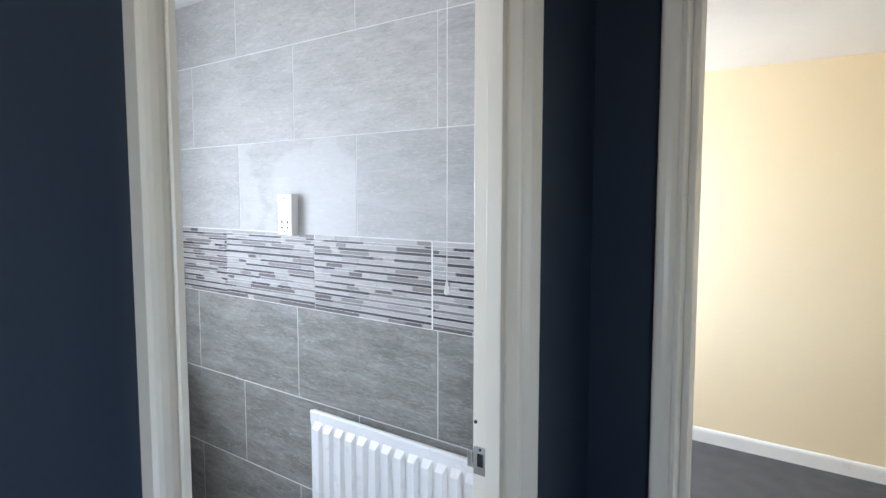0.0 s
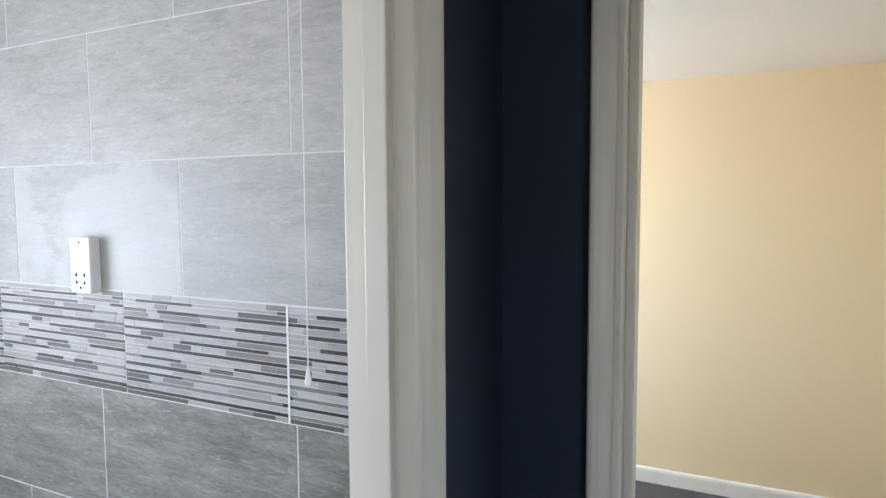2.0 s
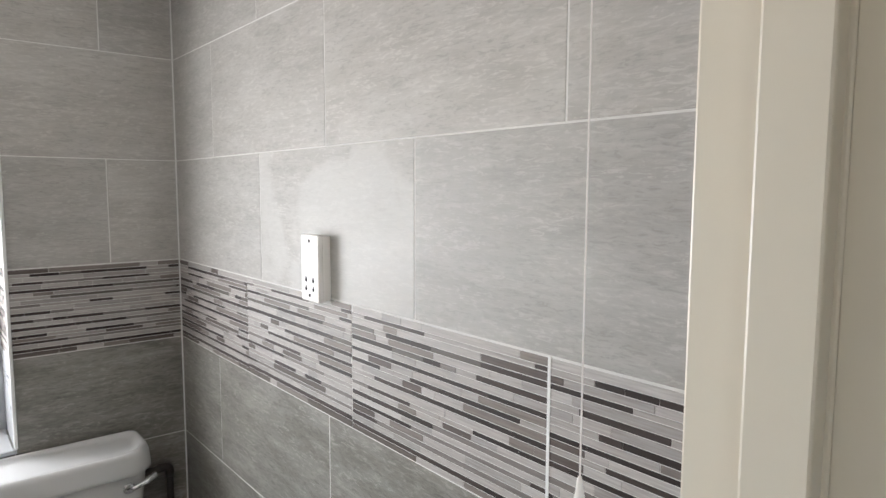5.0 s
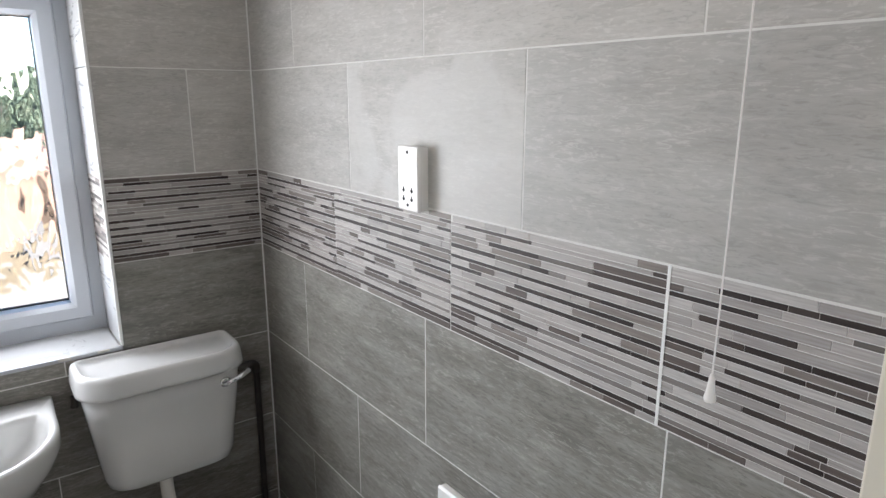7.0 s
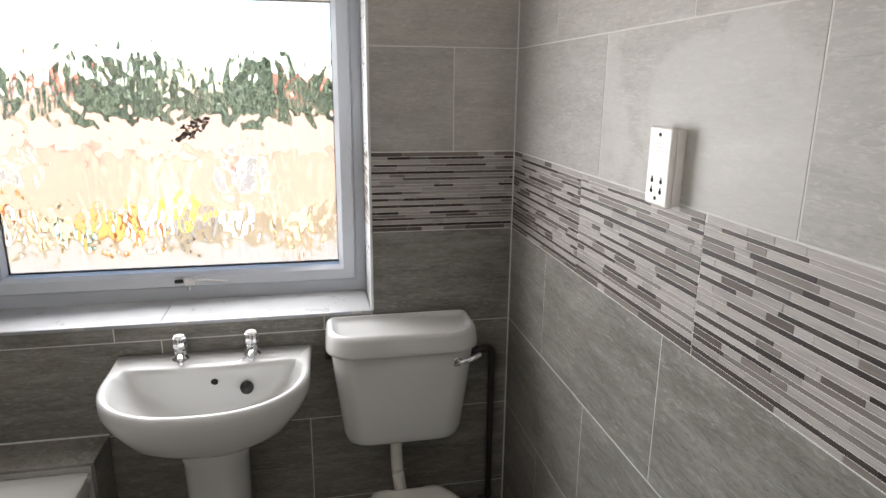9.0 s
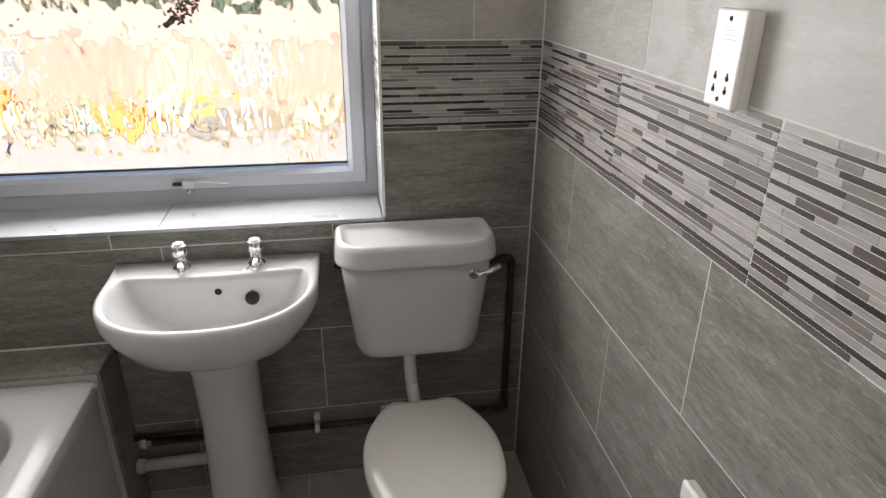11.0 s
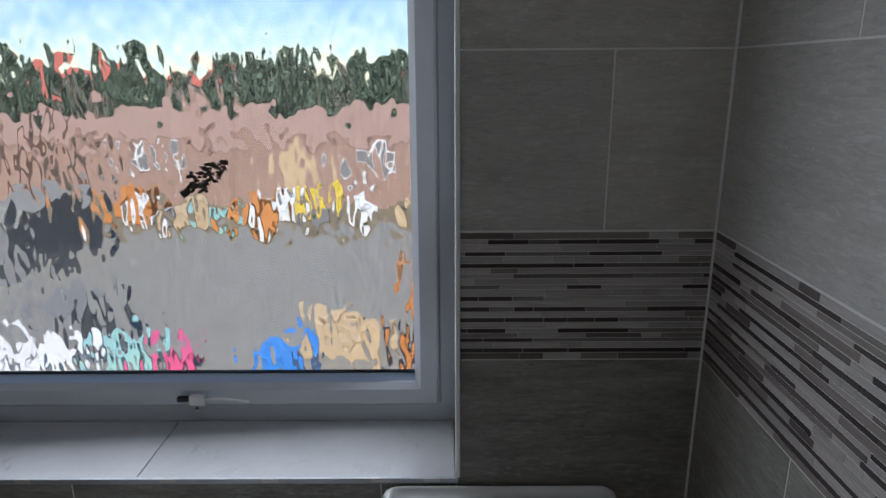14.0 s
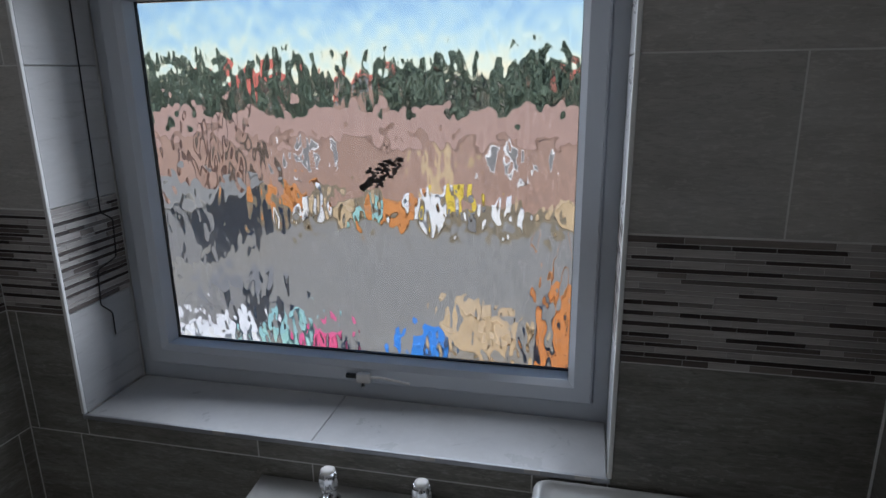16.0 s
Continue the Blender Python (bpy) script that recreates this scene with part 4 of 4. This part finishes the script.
def mosaic_mesh(w, h, seed):
    """A decor tile: rows of thin raised strips of random length on a pale ground."""
    r = random.Random(seed)
    base = tile_mesh(w, h, M_GROUT)
    vs = [tuple(v.co + Vector((0, 0.0012, 0))) for v in base.vertices]
    fs = [tuple(p.vertices) for p in base.polygons]
    idx = [0] * len(fs)
    rows, z = 23, 0.0
    hs = [r.uniform(1.0, 1.5) if i % 2 == 0 else r.uniform(0.75, 1.05) for i in range(rows)]
    k = (h - 0.0012 * rows) / sum(hs)
    for row, q in enumerate(hs):
        hh = q * k
        x = -r.uniform(0, 0.15)
        while x < w:
            l = r.choice((0.04, 0.06, 0.08, 0.11, 0.15, 0.21)) * r.uniform(0.8, 1.2)
            a, b = max(0, x), min(w, x + l)
            if b - a > 0.004:
                n, e = len(vs), 0.0003
                y = -r.uniform(0, 0.0005)
                vs += [(a, 0.0012, z), (b, 0.0012, z), (b, 0.0012, z + hh), (a, 0.0012, z + hh), (a + e, y, z + e), (b - e, y, z + e), (b - e, y, z + hh - e), (a + e, y, z + hh - e)]
                fs += [(n + 4, n + 5, n + 6, n + 7)] + [(n + i, n + (i + 1) % 4, n + 4 + (i + 1) % 4, n + 4 + i) for i in range(4)]
                idx += [1 + row % 2] * 5
            x += l + 0.0006
        z += hh + 0.0012
    me = bpy.data.meshes.new("mosaic_tile")
    me.from_pydata(vs, [], fs)
    me.materials.append(M_GROUT)
    me.materials.append(M_MOSAIC)
    me.materials.append(M_MOSAIC_DARK)
    me.polygons.foreach_set("material_index", idx)
    return me


SEED = [0]


def place(root, name, me, turn, at):
    ob = new(name, me)
    ob.parent = root
    ob.matrix_local = Matrix.Translation(at) @ Matrix.Rotation(radians(turn), 4, "Z")
    return ob


def lay(root, turn, at, u0, u1, z0, z1, mat, gap=GAP):
    """One tile from u0 to u1 along its wall and z0 to z1; at maps u to the world."""
    w, h = u1 - u0 - gap, z1 - z0 - gap
    if w < 0.006 or h < 0.006:
        return None
    if mat is M_MOSAIC:
        SEED[0] += 1
        return place(root, "mosaic_tile", mosaic_mesh(w, h, SEED[0]), turn, at(u0 + gap / 2, z0 + gap / 2))
    return place(root, "tile", tile_mesh(w, h, mat), turn, at(u0 + gap / 2, z0 + gap / 2))


def wall_tiles(root, turn, at, length, joints, hole=None):
    for i in range(8):
        mat = M_TILE_LOW if i < 4 else M_MOSAIC if i == 4 else M_TILE_UP
        us = [0.0] + [j for j in joints[i] if 0 < j < length] + [length]
        for a, b in zip(us, us[1:]):
            z0, z1 = Z[i], Z[i + 1]
            if hole and b > hole[0] and a < hole[1] and z1 > hole[2] and z0 < hole[3]:
                if a < hole[0]:
                    lay(root, turn, at, a, hole[0], z0, z1, mat)
                if b > hole[1]:
                    lay(root, turn, at, hole[1], b, z0, z1, mat)
                m0, m1 = max(a, hole[0]), min(b, hole[1])
                if z0 < hole[2]:
                    lay(root, turn, at, m0, m1, z0, hole[2], mat)
                if z1 > hole[3]:
                    lay(root, turn, at, m0, m1, hole[3], z1, mat)
            else:
                ob = lay(root, turn, at, a, b, z0, z1, mat)
                if ob and root is wall_north and i == 5 and abs(a - 0.599) < 0.01:
                    ob.data = ob.data.copy()
                    ob.data.materials[0] = M_TILE_STAIN


# the tile behind the socket carries pale residue where a cabinet hung
st = M_TILE_UP.copy()
st.name = "pale_stone_tile_with_residue"
M_TILE_STAIN = st
nt = st.node_tree
bs = nt.nodes["Principled BSDF"]
old = bs.inputs["Base Color"].links[0].from_socket
tc = nt.nodes.new("ShaderNodeTexCoord")
nz = nt.nodes.new("ShaderNodeTexNoise")
nz.inputs["Scale"].default_value, nz.inputs["Detail"].default_value, nz.inputs["Distortion"].default_value = 3.6, 5.0, 1.0
nt.links.new(tc.outputs["Object"], nz.inputs["Vector"])
cr = nt.nodes.new("ShaderNodeValToRGB")
cr.color_ramp.elements[0].position, cr.color_ramp.elements[1].position = 0.42, 0.50
cr.color_ramp.elements[1].color = (0.5, 0.5, 0.5, 1)
nt.links.new(nz.outputs[0], cr.inputs[0])
mx = nt.nodes.new("ShaderNodeMixRGB")
mx.inputs[2].default_value = (0.56, 0.55, 0.525, 1)
nt.links.new(cr.outputs[0], mx.inputs[0])
nt.links.new(old, mx.inputs[1])
nt.links.new(mx.outputs[0], bs.inputs["Base Color"])

odd, even, band = [0.31, 0.912, 1.51], [0.602, 1.2, 1.8], [0.513, 1.002, 1.492]
wall_tiles(wall_north, 0, lambda u, z: (u, 0.0, z), WX0 - 0.001, [even, odd, even, odd, band, even, odd, even])
part("grout_line", box((1.4893, -0.0012, 1.191), (1.4942, 0.002, 1.435)), M_TRIM, wall_north, "wide white grout line")
# along the window wall u runs from the south corner
L = -SOUTH
west = [[-y for y in ys] for ys in ((0.463, 1.072, 1.68), (0.058, 0.656, 1.262), (0.48, 1.08, 1.681), (0.60, 1.209, 1.80), (0.449, 1.1), (0.195, 0.80, 1.40), (0.50, 1.1, 1.7), (0.2, 0.80, 1.40))]
wall_tiles(wall_west, 90, lambda u, z: (0.0, SOUTH + u, z), L, [sorted(y - SOUTH for y in ys) for ys in west], (R1 - SOUTH, R0 - SOUTH, SILL, HEAD))
wall_tiles(wall_south, 180, lambda u, z: (WX0 - u, SOUTH, z), WX0, [even, odd, even, odd, band, even, odd, even])

# reveal tiles: sides, sill and head
for i in range(8):
    z0, z1 = max(Z[i], SILL), min(Z[i + 1], HEAD)
    if z1 - z0 > 0.02:
        mat = M_SILL_TILE if i != 4 else M_MOSAIC
        lay(wall_west, 180, lambda u, z: (-u, R1, z), 0.004, 0.209, z0, z1, mat)
        lay(wall_west, 0, lambda u, z: (-0.209 + u, R0, z), 0.0, 0.205, z0, z1, mat)
window_sill = structure(empty("window_sill"), "pale tiled window sill with a metal edge trim", "window sill")
for a, b in ((R1 + 0.002, -1.080), (-1.080, R0 - 0.002)):
    part("tile", box((-0.211, a + GAP / 2, SILL - 0.0095), (-0.003, b - GAP / 2, SILL), 0.001, 1), M_SILL_TILE, window_sill)
part("edge_trim", box((-0.003, R1 - 0.004, SILL - 0.0105), (0.0055, R0 + 0.004, SILL + 0.0015), 0.002), M_DULL, window_sill, "dull metal edge trim")
for y in (-1.30, -1.016, -0.815, -0.60, -0.50):
    part("trim_smear", box((0.004, y - 0.016, SILL - 0.007), (0.0062, y + 0.016, SILL + 0.0018), 0.001), M_PIPE_WHITE, window_sill, "grey sealant smear")
for y, s_ in ((R0, 1), (R1, -1)):
    structure(obj("trim", box((-0.004, min(y - s_ * 0.002, y + s_ * 0.007), SILL + 0.002), (0.005, max(y - s_ * 0.002, y + s_ * 0.007), HEAD), 0.002), M_TRIM), "white plastic tile corner trim", "trim")
structure(obj("trim", box((-0.004, R1 - 0.007, HEAD), (0.005, R0 + 0.007, HEAD + 0.008), 0.002), M_TRIM), "white plastic tile corner trim", "trim")
structure(obj("reveal_head", box((-0.21, R1, HEAD), (-0.004, R0, HEAD + 0.0095)), M_SILL_TILE), "pale tile under the window head", "trim")

# tiled boxing at the tap end of the bath
boxing = structure(empty("boxing"), "tiled boxing at the end of the bath", "boxing")
part("core", box((0.003, SOUTH + 0.003, 0.0), (0.141, -1.2665, 0.577)), M_GROUT, boxing)
part("top_tile", box((0.0015, SOUTH + 0.002, 0.5775), (0.149, -1.2570, 0.588), 0.001, 1), M_TILE_LOW, boxing)
part("side_tile", box((0.0015, -1.2660, 0.001), (0.148, -1.2560, 0.577), 0.001, 1), M_TILE_LOW, boxing)
part("sealant_line", box((0.0002, SOUTH + 0.002, 0.588), (0.004, -1.2570, 0.592)), M_TRIM, boxing)
# sealant lines in the corner
structure(obj("trim", box((0.0005, -0.004, 0.001), (0.004, -0.0005, CEIL - 0.001)), M_TRIM), "white grout line in the corner", "grout line")

# beige floor tiles
s = Mat("floor_tile", 0.4)
fb = s.noise(s.coords((1, 1, 1), True), 7, 6, 0.6)
s.color(s.ramp(fb, [(0.3, (0.40, 0.37, 0.32)), (0.7, (0.52, 0.49, 0.44))])).bump(fb, 0.1, 0.001)
M_FLOOR = s.m
for i in range(7):
    for j in range(7):
        x0, y0 = i * 0.3 - 0.02, -0.135 - j * 0.3
        a, b, c_, d = max(0.001, x0), min(WX0 - 0.001, x0 + 0.3), max(SOUTH + 0.001, y0), min(-0.001, y0 + 0.3)
        if b - a > 0.02 and d - c_ > 0.02:
            part("tile", box((a + 0.002, c_ + 0.002, -0.008), (b - 0.002, d - 0.002, 0.0)), M_FLOOR, floor)
part("tile", box((0.001, -0.133, -0.008), (WX0 - 0.001, -0.001, 0.0002)), M_FLOOR, floor)
